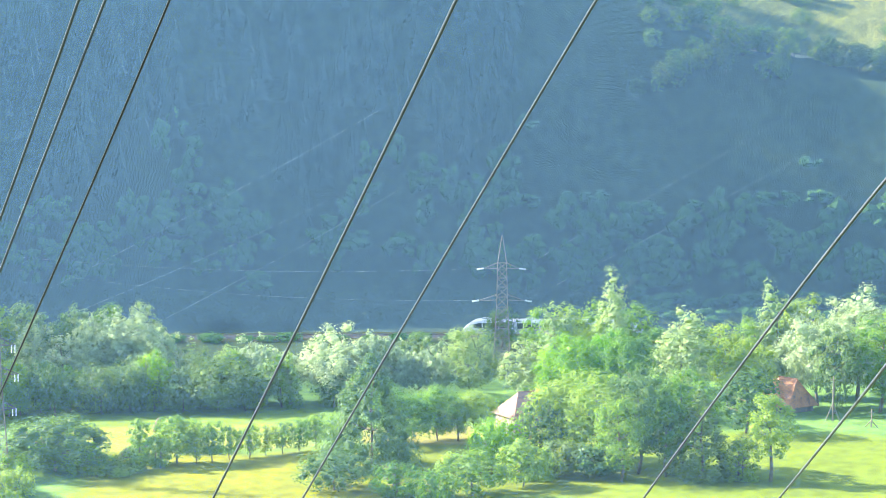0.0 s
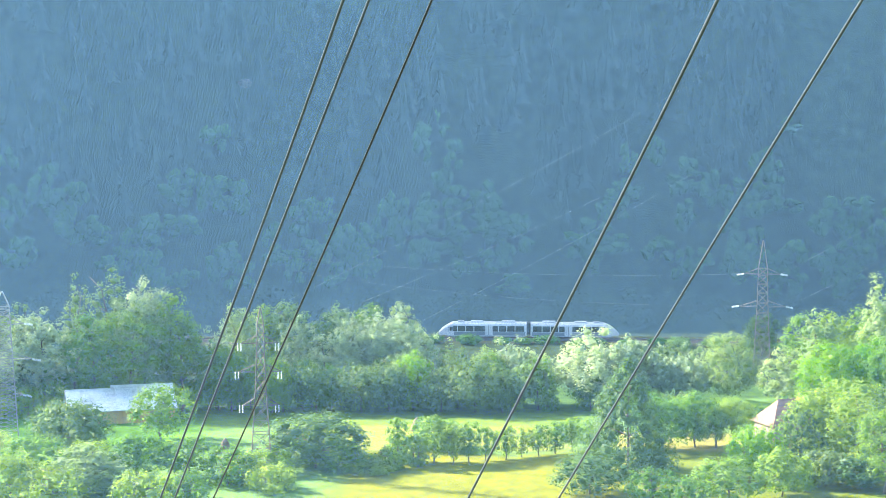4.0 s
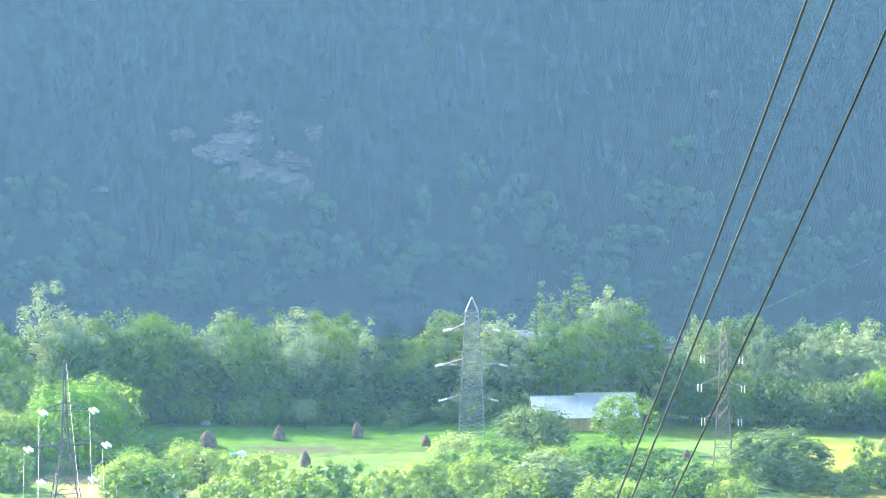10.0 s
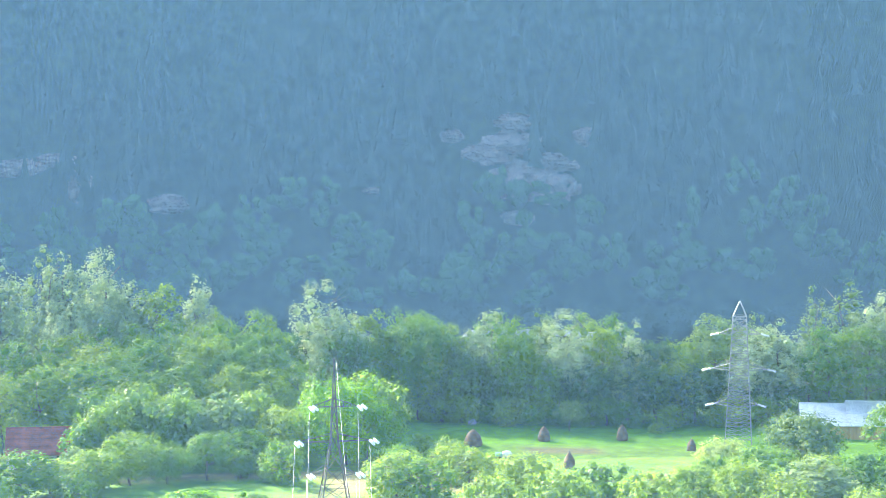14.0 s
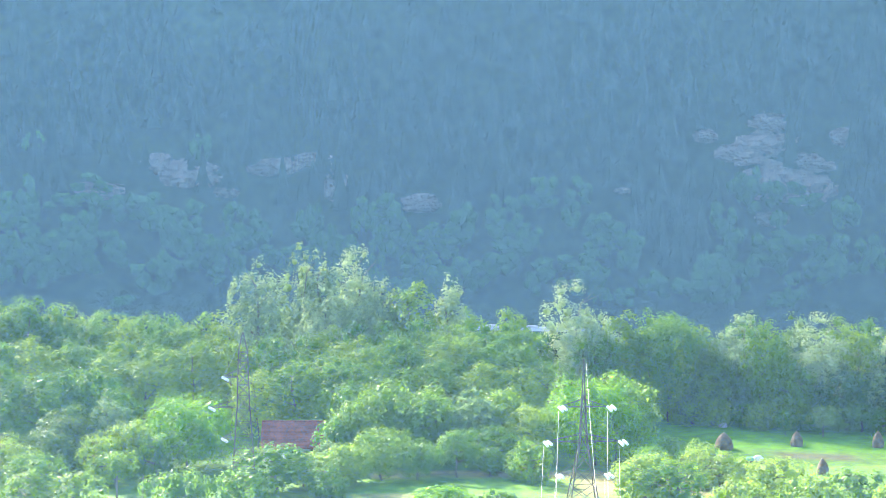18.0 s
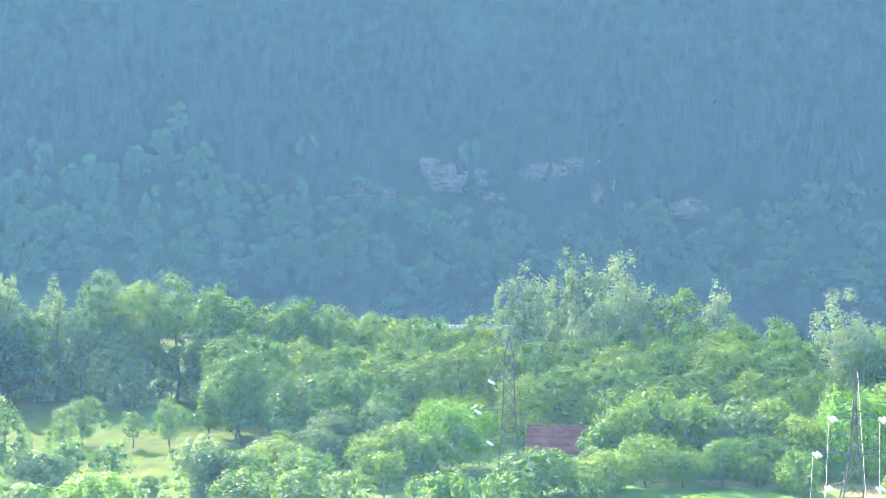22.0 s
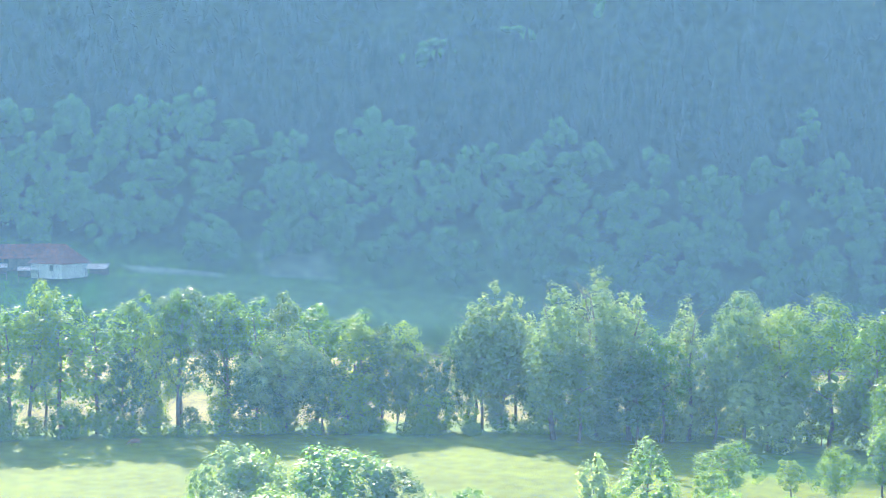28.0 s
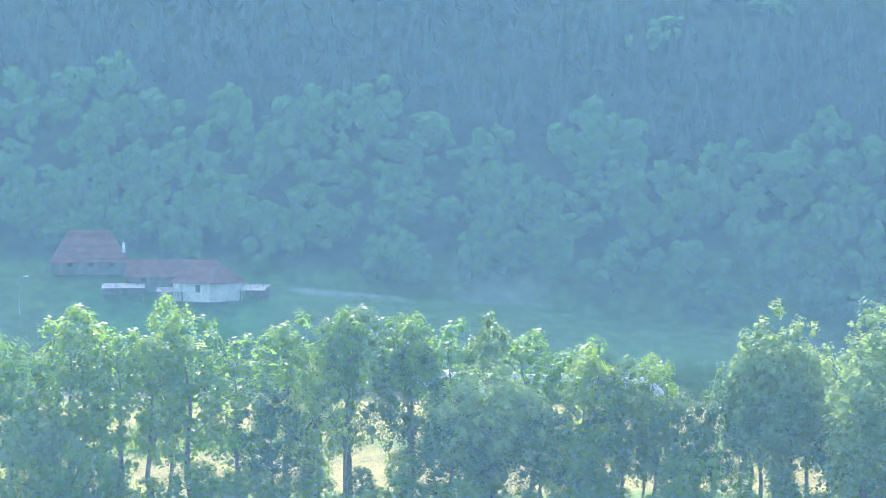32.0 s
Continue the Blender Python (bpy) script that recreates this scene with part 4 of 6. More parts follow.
tree("bush", -22.52, 274, 6.9, 11.6)
tree("bush", -19.74, 276, 6.2, 10.8)
tree("broad", -16.76, 310, 10.4, 8.8)
tree("dark", -17.46, 300, 8.2, 9.6)
tree("bush", -17.99, 278, 5.7, 9.9)
tree("bush", -26.30, 268, 6.8, 9.4)
tree("bush", -14.14, 296, 7.9, 8.4)
tree("fruit", -25.26, 312, 8.8, 6.5)
tree("broad", -15.45, 374, 19.5, 10.6)
tree("broad", -14.58, 372, 19.4, 11.0)
tree("broad", -13.71, 370, 19.4, 11.0)
tree("broad", -12.75, 368, 19.5, 10.9)
tree("broad", -12.05, 366, 19.9, 9.0)
tree("broad", -15.89, 375, 19.5, 9.3)
tree("silver", -28.68, 408, 25.9, 10.4)
tree("poplar", -27.78, 406, 29.8, 11.1)
tree("silver", -26.86, 404, 25.4, 11.0)
tree("poplar", -25.46, 402, 24.4, 8.8)
tree("silver", -23.90, 400, 26.3, 12.8)
tree("silver", -26.16, 402, 15.1, 12.8)
tree("dark", -28.86, 402, 12.8, 14.7)
tree("broad", -22.94, 398, 23.2, 10.9)
tree("silver", -37.17, 308, 12.9, 12.8)
tree("broad", -36.76, 304, 12.2, 9.5)
tree("broad", -34.65, 304, 13.1, 15.9)
tree("dark", -33.37, 302, 10.8, 10.6)
tree("dark", -32.43, 296, 7.7, 9.4)
tree("broad", -36.27, 290, 9.5, 13.1)
tree("dark", -37.44, 296, 8.5, 8.2)
tree("willow", -34.41, 282, 8.2, 9.9)
tree("willow", -32.87, 278, 7.4, 7.8)
tree("bush", -31.31, 300, 7.8, 6.3)
tree("bush", -31.49, 280, 6.9, 10.9)
tree("bush", -30.27, 282, 7.3, 11.0)
tree("bush", -28.88, 278, 7.0, 10.8)
tree("bush", -38.28, 292, 8.4, 8.1)
tree("bush", -26.43, 272, 6.3, 9.7)
tree("fruit", -38.10, 320, 7.5, 5.5)
tree("broad", -45.18, 406, 22.9, 12.7)
tree("broad", -44.01, 406, 26.9, 10.4)
tree("broad", -43.84, 410, 27.0, 10.6)
tree("broad", -43.08, 404, 23.7, 10.3)
tree("broad", -42.21, 410, 28.4, 7.8)
tree("broad", -41.75, 406, 25.5, 11.6)
tree("broad", -42.49, 404, 24.5, 10.4)
tree("broad", -40.86, 402, 23.0, 10.3)
tree("broad", -39.90, 408, 25.9, 10.6)
tree("broad", -39.33, 402, 21.4, 10.4)
tree("dark", -38.69, 408, 26.6, 13.0)
tree("dark", -37.54, 408, 25.2, 11.3)
tree("broad", -36.71, 408, 24.8, 9.4)
tree("dark", -35.96, 410, 25.6, 9.0)
tree("silver", -35.95, 400, 19.9, 17.1)
tree("broad", -35.16, 408, 23.4, 9.9)
tree("broad", -34.12, 408, 22.2, 11.3)
tree("dark", -40.21, 402, 15.8, 12.6)
tree("silver", -44.72, 402, 15.4, 12.5)
tree("dark", -36.71, 400, 13.6, 12.6)
tree("dark", -34.96, 400, 13.6, 13.7)
tree("broad", -46.05, 408, 26.1, 13.9)
tree("broad", -46.99, 408, 26.1, 13.8)
tree("bush", -33.99, 399, 10.6, 9.1)
tree("silver", 18.45, 372, 18.4, 9.6)
tree("broad", 19.25, 374, 17.6, 9.8)
tree("silver", 20.05, 372, 18.8, 10.4)
tree("silver", 21.6, 372, 18.2, 9.8)
tree("broad", 22.5, 374, 17.8, 10.2)
tree("silver", 23.6, 372, 18.6, 9.4)
tree("broad", 11.1, 370, 18.2, 10.4)
tree("silver", 12.0, 372, 19.0, 10.2)
tree("broad", 7.7, 370, 18.6, 9.6)
tree("broad", 6.7, 372, 18.8, 10.4)
tree("silver", 5.4, 370, 19.0, 10.2)
tree("broad", 3.9, 372, 18.6, 9.8)
tree("broad", 1.6, 372, 18.8, 10.8)
tree("broad", -3.2, 372, 19.2, 10.6)
tree("broad", -4.6, 374, 19.4, 10.8)
tree("broad", -10.4, 372, 20.2, 10.8)


def hedge(b0, b1, r0, r1, count, lo, hi, seed):
    rng = random.Random(seed)
    for i in range(count):
        b = b0 + (b1 - b0) * (i + rng.random()) / count
        r = blend(b, (min(b0, b1), max(b0, b1)), (r0, r1) if b0 < b1 else (r1, r0)) + rng.uniform(-3, 3)
        h = rng.uniform(lo, hi)
        tree("bush" if rng.random() < 0.75 else "fruit", b, r, h, h * rng.uniform(1.2, 1.7))


def row_fill(b0, b1, r0, r1, count, lo, hi, seed):
    """Younger trees that close the row."""
    rng = random.Random(seed)
    for i in range(count):
        f = (i + rng.random()) / count
        h = rng.uniform(lo, hi)
        tree(rng.choice(("broad", "broad", "dark", "silver")), b0 + (b1 - b0) * f, r0 + (r1 - r0) * f + rng.uniform(-3, 3), h, h * rng.uniform(0.6, 0.85))


row_fill(-46, -24, 406, 398, 16, 5, 8.5, 21)
row_fill(-23, -12, 388, 366, 10, 8, 13, 22)
row_fill(0, 30, 352, 350, 26, 8, 13, 23)
hedge(-46, -24, 401, 395, 44, 2.2, 5.4, 1)
hedge(-24, -12, 392, 368, 12, 3, 6, 2)
hedge(-12, 13, 349, 347, 36, 3.5, 7, 3)
hedge(13, 30, 350, 348, 16, 3, 7, 4)
hedge(30, 41, 340, 345, 9, 3, 7, 5)


slope_rng = random.Random(8)
for i in range(44):  # sunlit trees at the edge of the high meadow
    b = slope_rng.uniform(38.6, 47.8)
    h = slope_rng.uniform(5, 9)
    tree(slope_rng.choice(("broad", "dark", "bush")), b, slope_rng.uniform(497, 506) + max(0, b - 43) * 2, h, h * slope_rng.uniform(0.75, 1.1))
for i in range(34):  # shrubs scattered over the high sunlit meadow
    b = slope_rng.uniform(39.6, 47.5)
    h = slope_rng.uniform(2.2, 5.5)
    tree("bush", b, slope_rng.uniform(507, 560), h, h * slope_rng.uniform(1.2, 1.9))
brush_rng = random.Random(31)
for i in range(74):
    b = -15 + 0.84 * (i + brush_rng.random() * 0.7)
    h = brush_rng.uniform(2.2, 4.6) if b < 16 else brush_rng.uniform(1.4, 2.6)
    tree("brush", b, rail_at(b)[0] - 7 - brush_rng.random() * 2, h, h * brush_rng.uniform(2.2, 3.0))


def make_path():
    verts, faces = [], []
    for i in range(61):
        b = 40.9 + 0.11 * i
        r = blend(b, (40.9, 42.2, 43.6, 45, 47.5), (502.5, 503.5, 507, 515, 519)) + 0.6 * math.sin(i)
        for o in (-1.2, 1.2):
            p = spot(b, r + o)
            verts.append((p.x, p.y, p.z + 0.25))
        if i:
            faces.append((2 * i - 2, 2 * i, 2 * i + 1, 2 * i - 1))
    me = mesh_of("dirt_path", verts, faces, PATHSOIL)
    tagged(new("dirt_path", me), "pale dirt path along the edge of the high meadow", "path", kind="structure")


make_path()


# ---- woods on the mountainside ----
ROCKS = (  # bearing, height, width, depth of the face, seed
    (4.51, 56.0, 11.1, 5.2, 1),
    (4.60, 55.8, 11.1, 5.2, 2),
    (4.47, 50.5, 16.7, 6.5, 3),
    (3.84, 47.4, 16.7, 6.5, 4),
    (4.77, 40.7, 18.1, 10.5, 5),
    (5.60, 39.2, 18.1, 10.5, 6),
    (4.69, 30.0, 8.4, 3.3, 7),
    (4.59, 30.7, 8.4, 3.3, 8),
    (6.84, 51.7, 8.3, 5.2, 9),
    (6.78, 52.1, 8.3, 5.2, 10),
    (2.61, 52.0, 6.9, 3.9, 11),
    (5.91, 44.5, 11.1, 3.9, 12),
    (5.59, 45.8, 11.1, 3.9, 13),
    (0.18, 37.4, 5.6, 1.8, 14),
    (-6.04, 33.9, 11.1, 5.2, 15),
    (-6.05, 33.8, 11.1, 5.2, 16),
    (-8.59, 38.3, 8.3, 9.2, 17),
    (-8.57, 37.5, 8.3, 9.2, 18),
    (-10.27, 43.7, 11.1, 4.6, 19),
    (-10.78, 43.3, 11.1, 4.6, 20),
    (-12.85, 41.2, 15.2, 7.8, 21),
    (-13.17, 41.9, 15.2, 7.8, 22),
    (-14.05, 44.6, 8.3, 5.2, 23),
    (-14.14, 43.9, 8.3, 5.2, 24),
    (-12.00, 36.8, 6.9, 3.1, 25),
    (-15.89, 37.4, 12.4, 4.7, 26),
    (-15.75, 37.2, 12.4, 4.7, 27),
    (18.78, 62.8, 3.6, 2.6, 28),
    (-9.41, 44.8, 11.1, 3.4, 29),
    (-9.38, 45.6, 11.1, 3.4, 30),
)


def make_woods():
    rng = np.random.default_rng(4)
    leaf_v, dark_v = [], []
    cv, cf, cbase = [], [], 0
    for i in range(6000):
        b = rng.uniform(-58, 58)
        fr = blend(b, BEARINGS, FOOT_R)
        d = rng.uniform(0, 1) ** 1.1 * blend(b, (-60, 15, 25, 36, 60), (150, 120, 90, 50, 42))
        if b > -16 and rng.random() < 0.15:
            d = -rng.uniform(0, 1) * (fr - rail_at(b)[0] - 15)
        p = spot(b, fr + d)
        if 38.5 < b and p.z > 62 or b > 35 and p.z > 24 and rng.random() < 0.6:
            continue
        if any(abs(b - k[0]) * 8.6 < k[2] * 0.5 and k[1] - k[3] * 0.5 - 11 < p.z < k[1] + k[3] * 0.4 for k in ROCKS) and rng.random() < 0.5:
            continue
        low = d < 0 or d < blend(b, (-60, -30, -15, 0, 60), (40, 36, 24, 14, 8)) + 14 * noise.noise((b * 0.3, 0, 9))
        if low or rng.random() < 0.02:
            if rng.random() < 0.25:
                continue
            h, w = rng.uniform(8, 15), rng.uniform(7, 13.5)
            if d < 0 or b > 35 and p.z > 24:
                h, w = h * 0.4, w * 0.8
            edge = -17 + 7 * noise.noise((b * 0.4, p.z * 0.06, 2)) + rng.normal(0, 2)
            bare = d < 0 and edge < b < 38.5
            n = 90 if bare else 60
            k = rng.integers(0, 9, n)
            off = rng.normal(0, 1, (9, 3))
            off *= (rng.uniform(0.35, 0.75, (9, 1)) / np.linalg.norm(off, axis=1)[:, None])
            g = rng.normal(0, 1, (n, 3))
            g /= np.linalg.norm(g, axis=1)[:, None]
            c = (g * 0.36 + off[k]) * np.array((w / 2, w / 2, h * 0.46)) + np.array((p.x, p.y, p.z + h * 0.5))
            ball = BALL_V[None] * rng.uniform(0.2, 0.42, (9, 12, 1)) * np.array((w / 2, w / 2, h * 0.46)) + off[:, None] * np.array((w / 2, w / 2, h * 0.46)) + np.array((p.x, p.y, p.z + h * 0.5))
            if not bare:
                leaf_v.append(ball[:, BALL_F].reshape(-1, 3))
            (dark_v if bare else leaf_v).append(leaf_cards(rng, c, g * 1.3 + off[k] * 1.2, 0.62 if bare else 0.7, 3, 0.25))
        elif b < 35 or p.z < 24:
            h, w = rng.uniform(9, 16) * (0.55 if p.z > 74 and b < 0 else 1), rng.uniform(5, 7.6)
            tiers = 5
            for t in range(tiers):
                z0 = p.z + h * (0.05 + 0.17 * t)
                z1 = min(z0 + h * 0.34, p.z + h)
                rad = w / 2 * (1 - t / tiers * 0.86)
                a0 = rng.uniform(0, 6.28)
                cv += [(p.x + rad * (1.0 if j % 2 else 0.66) * math.cos(a0 + j * 0.785), p.y + rad * (1.0 if j % 2 else 0.66) * math.sin(a0 + j * 0.785), z0 - (0.5 if j % 2 else 0)) for j in range(8)] + [(p.x, p.y, z1)]
                cf += [(cbase + j, cbase + (j + 1) % 8, cbase + 8) for j in range(8)]
                cbase += 9
    v = np.concatenate(leaf_v)
    me = mesh_of("mountain_woods", v.tolist(), np.arange(len(v)).reshape(-1, 3).tolist(), LEAF["wood"])
    tagged(new("mountain_woods", me), "shaded broadleaf woods at the foot of the mountainside", "forest", kind="stuff")
    # thicket leaves carry their shade as a darker colour
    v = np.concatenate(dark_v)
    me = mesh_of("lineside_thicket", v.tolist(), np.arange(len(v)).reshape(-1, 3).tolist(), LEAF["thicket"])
    tagged(new("lineside_thicket", me), "thicket between railway and mountainside, shade darkened into its leaf colour", "thicket", kind="stuff")
    me = mesh_of("spruce_forest", cv, cf, NEEDLE)
    tagged(new("spruce_forest", me), "dense dark spruce forest covering the steep mountainside", "forest", kind="stuff")
    print("woods", len(v) // 3, len(cf))


make_woods()


# ---- railway ----
def rail_table():
    pts, s = [], [0.0]
    for i in range(481):
        b = 60 - i * 0.25
        r, z = rail_at(b)
        pts.append(Vector((r * math.sin(radians(b)), r * math.cos(radians(b)), z)))
        if i:
            s.append(s[-1] + (pts[-1].xy - pts[-2].xy).length)
    return pts, s


RAIL_PTS, RAIL_S = rail_table()


def on_rail(s):
    """Point of the railway's centre line, s metres along it."""
    return Vector([float(np.interp(s, RAIL_S, [p[k] for p in RAIL_PTS])) for k in range(3)])


def make_track():
    bed, rails = bmesh.new(), [bmesh.new(), bmesh.new()]
    prev = None
    for i in range(0, len(RAIL_PTS), 2):
        p = RAIL_PTS[i]
        q = RAIL_PTS[min(i + 2, len(RAIL_PTS) - 1)] if i + 2 < len(RAIL_PTS) else p * 2 - RAIL_PTS[i - 2]
        d = (q - p).xy.normalized()
        nrm = Vector((-d.y, d.x, 0))
        row = [bed.verts.new(p + nrm * o + Vector((0, 0, z))) for o, z in ((-3.4, -0.9), (-1.9, -0.2), (1.9, -0.2), (3.4, -0.9))]
        rr = [[rails[k].verts.new(p + nrm * (o + w) + Vector((0, 0, z))) for w, z in ((-0.06, -0.2), (-0.035, 0.0), (0.035, 0.0), (0.06, -0.2))] for k, o in ((0, -0.75), (1, 0.75))]
        if prev:
            for j in range(3):
                bed.faces.new((prev[0][j], prev[0][j + 1], row[j + 1], row[j]))
                for k in (0, 1):
                    rails[k].faces.new((prev[1][k][j], prev[1][k][j + 1], rr[k][j + 1], rr[k][j]))
        prev = (row, rr)
    t = root("railway_track", Matrix(), "single railway track on a gravel bank", "railway track")
    t["kind"] = "structure"
    part("ballast_bed", bed, BALLAST, t)
    for k in (0, 1):
        part("rail", rails[k], RUSTY, t)


make_track()


def make_train():
    """Two-car diesel railcar, 41.7 m long; x runs from its middle to its leading nose."""
    t = root("railcar_train", Matrix(), "white two-car diesel railcar with dark window band and rounded noses", "train")

    def section(x, end):
        """Half-width, floor and roof heights along one car: rounded nose towards end = 1."""
        k = max(0.0, (x - 16.9) / 3.9)
        return 1.41 * (1 - 0.22 * k * k), 0.42 + 0.25 * k * k, 3.62 - 2.35 * k ** 1.9

    for sgn in (1, -1):
        car = root("car_body", Matrix(), "", "")
        car.parent = t
        del_keys = [k for k in ("label", "category") if k in car]
        for k in del_keys:
            del car[k]
        body = bmesh.new()
        prev = None
        xs = [0.45 + 1.2 * i for i in range(14)] + [17.4, 17.9, 18.4, 18.9, 19.4, 19.9, 20.3, 20.6, 20.8]
        for x in xs:
            hw, z0, z1 = section(x, 1)
            prof = [(-hw, z0), (-hw, z0 + (z1 - z0) * 0.72), (-hw * 0.93, z0 + (z1 - z0) * 0.86), (-hw * 0.6, z1 - 0.05), (0, z1), (hw * 0.6, z1 - 0.05), (hw * 0.93, z0 + (z1 - z0) * 0.86), (hw, z0 + (z1 - z0) * 0.72), (hw, z0)]
            ring = [body.verts.new((sgn * x, y, z)) for y, z in prof]
            if prev:
                for i in range(len(ring)):
                    body.faces.new((prev[i], prev[(i + 1) % 9], ring[(i + 1) % 9], ring[i]))
            else:
                body.faces.new(ring)
            prev = ring
        body.faces.new(prev[::-1])
        part("shell", body, TRAINWHITE, car)
        for side in (-1, 1):
            bw = 1.425 * side
            band = boxes((min(sgn * 1.0, sgn * 17.5), max(sgn * 1.0, sgn * 17.5), min(bw, bw - 0.03 * side), max(bw, bw - 0.03 * side), 1.45, 2.75))
            strip = part("window_band", band, DARKGLASS, car)
            x = 1.4
            while x < 16.8:
                if not (8.2 < x < 9.8):
                    px = sgn * (x + 1.72)
                    y0 = bw + 0.012 * side
                    part("window_pillar", boxes((px - 0.09, px + 0.09, min(y0, bw), max(y0, bw), 1.43, 2.77)), TRAINWHITE, car)
                x += 1.9
            for d in (8.3, 9.25):
                x0 = sgn * d
                y0 = bw + 0.015 * side
                part("door", boxes((min(x0, x0 + sgn * 0.85), max(x0, x0 + sgn * 0.85), min(bw, y0), max(bw, y0), 0.6, 2.75)), TRAINWHITE, car)
            part("side_panel", boxes((min(sgn * 0.8, sgn * 17.2), max(sgn * 0.8, sgn * 17.2), min(bw, bw - 0.03 * side), max(bw, bw - 0.03 * side), 0.56, 1.36)), TRAINBLUE, car)
            part("cab_window", boxes((min(sgn * 17.3, sgn * 18.5), max(sgn * 17.3, sgn * 18.5), min(1.40 * side, 1.425 * side), max(1.40 * side, 1.425 * side), 1.6, 2.5)), DARKGLASS, car)
            part("skirt", boxes((min(sgn * 0.8, sgn * 18.6), max(sgn * 0.8, sgn * 18.6), min(1.38 * side, 1.41 * side), max(1.38 * side, 1.41 * side), 0.28, 0.5)), TRAINGREY, car)
        nose = bmesh.new()
        prev = None
        for x in (17.9, 18.5, 19.1, 19.6):
            hw, z0, z1 = section(x, 1)
            ring = [nose.verts.new((sgn * (x + 0.03), y, z)) for y, z in ((-hw * 0.86, z0 + (z1 - z0) * 0.9), (0, z1 + 0.02), (hw * 0.86, z0 + (z1 - z0) * 0.9))]
            if prev:
                for i in (0, 1):
                    nose.faces.new((prev[i], prev[i + 1], ring[i + 1], ring[i]))
            prev = ring
        part("windscreen", nose, DARKGLASS, car)
        for x0, x1 in ((3.2, 6.2), (10.6, 13.4), (15.0, 16.4)):
            rm = boxes((min(sgn * x0, sgn * x1), max(sgn * x0, sgn * x1), -0.85, 0.85, 3.56, 3.86))
            bmesh.ops.bevel(rm, geom=rm.edges[:], offset=0.08, segments=1, affect="EDGES")
            part("roof_unit", rm, TRAINGREY if x0 > 14 else TRAINWHITE, car)
        for y in (-0.85, 0.85):
            part("headlight", boxes((min(sgn * 20.62, sgn * 20.78), max(sgn * 20.62, sgn * 20.78), y - 0.15, y + 0.15, 0.95, 1.12)), GLASSY, car)
        for x in (3.0, 16.0):
            part("bogie", boxes((sgn * x - 1.5, sgn * x + 1.5, -1.1, 1.1, 0.3, 0.62)), BLACKGEAR, car)
            for dx in (-0.95, 0.95):
                for y in (-0.8, 0.7):
                    part("wheel", bar(bmesh.new(), (sgn * x + dx, y, 0.42), (sgn * x + dx, y + 0.12, 0.42), 0.42, 0.42, 14), BLACKGEAR, car)
        part("engine_box", boxes((min(sgn * 6.0, sgn * 12.5), max(sgn * 6.0, sgn * 12.5), -1.2, 1.2, 0.22, 0.5)), BLACKGEAR, car)
    bel = bmesh.new()
    for i in range(6):
        x = -0.45 + 0.15 * i
        box(bel, x, x + 0.11, -1.25, 1.25, 0.8, 3.55)
    part("bellows", bel, RUBBER, t)
    return t


train = make_train()


def train_rows():
    rows = []
    keys = ((0.0, 199.6), (4.0, 265.0), (11.0, 379.0), (25.0, 612.6), (26.5, 640.1), (29.5, 697.9), (32.0, 741.0))
    t = 0.0
    while t <= 32.01:
        s = float(np.interp(t, [k[0] for k in keys], [k[1] for k in keys]))
        a, b = on_rail(s - 3), on_rail(s - 38.7)
        d = (a - b).normalized()
        c = (a + b) / 2
        q = d.to_track_quat("X", "Z").to_matrix().to_4x4()
        rows.append((t, Matrix.Translation(c) @ q))
        t += 1.0
    return rows


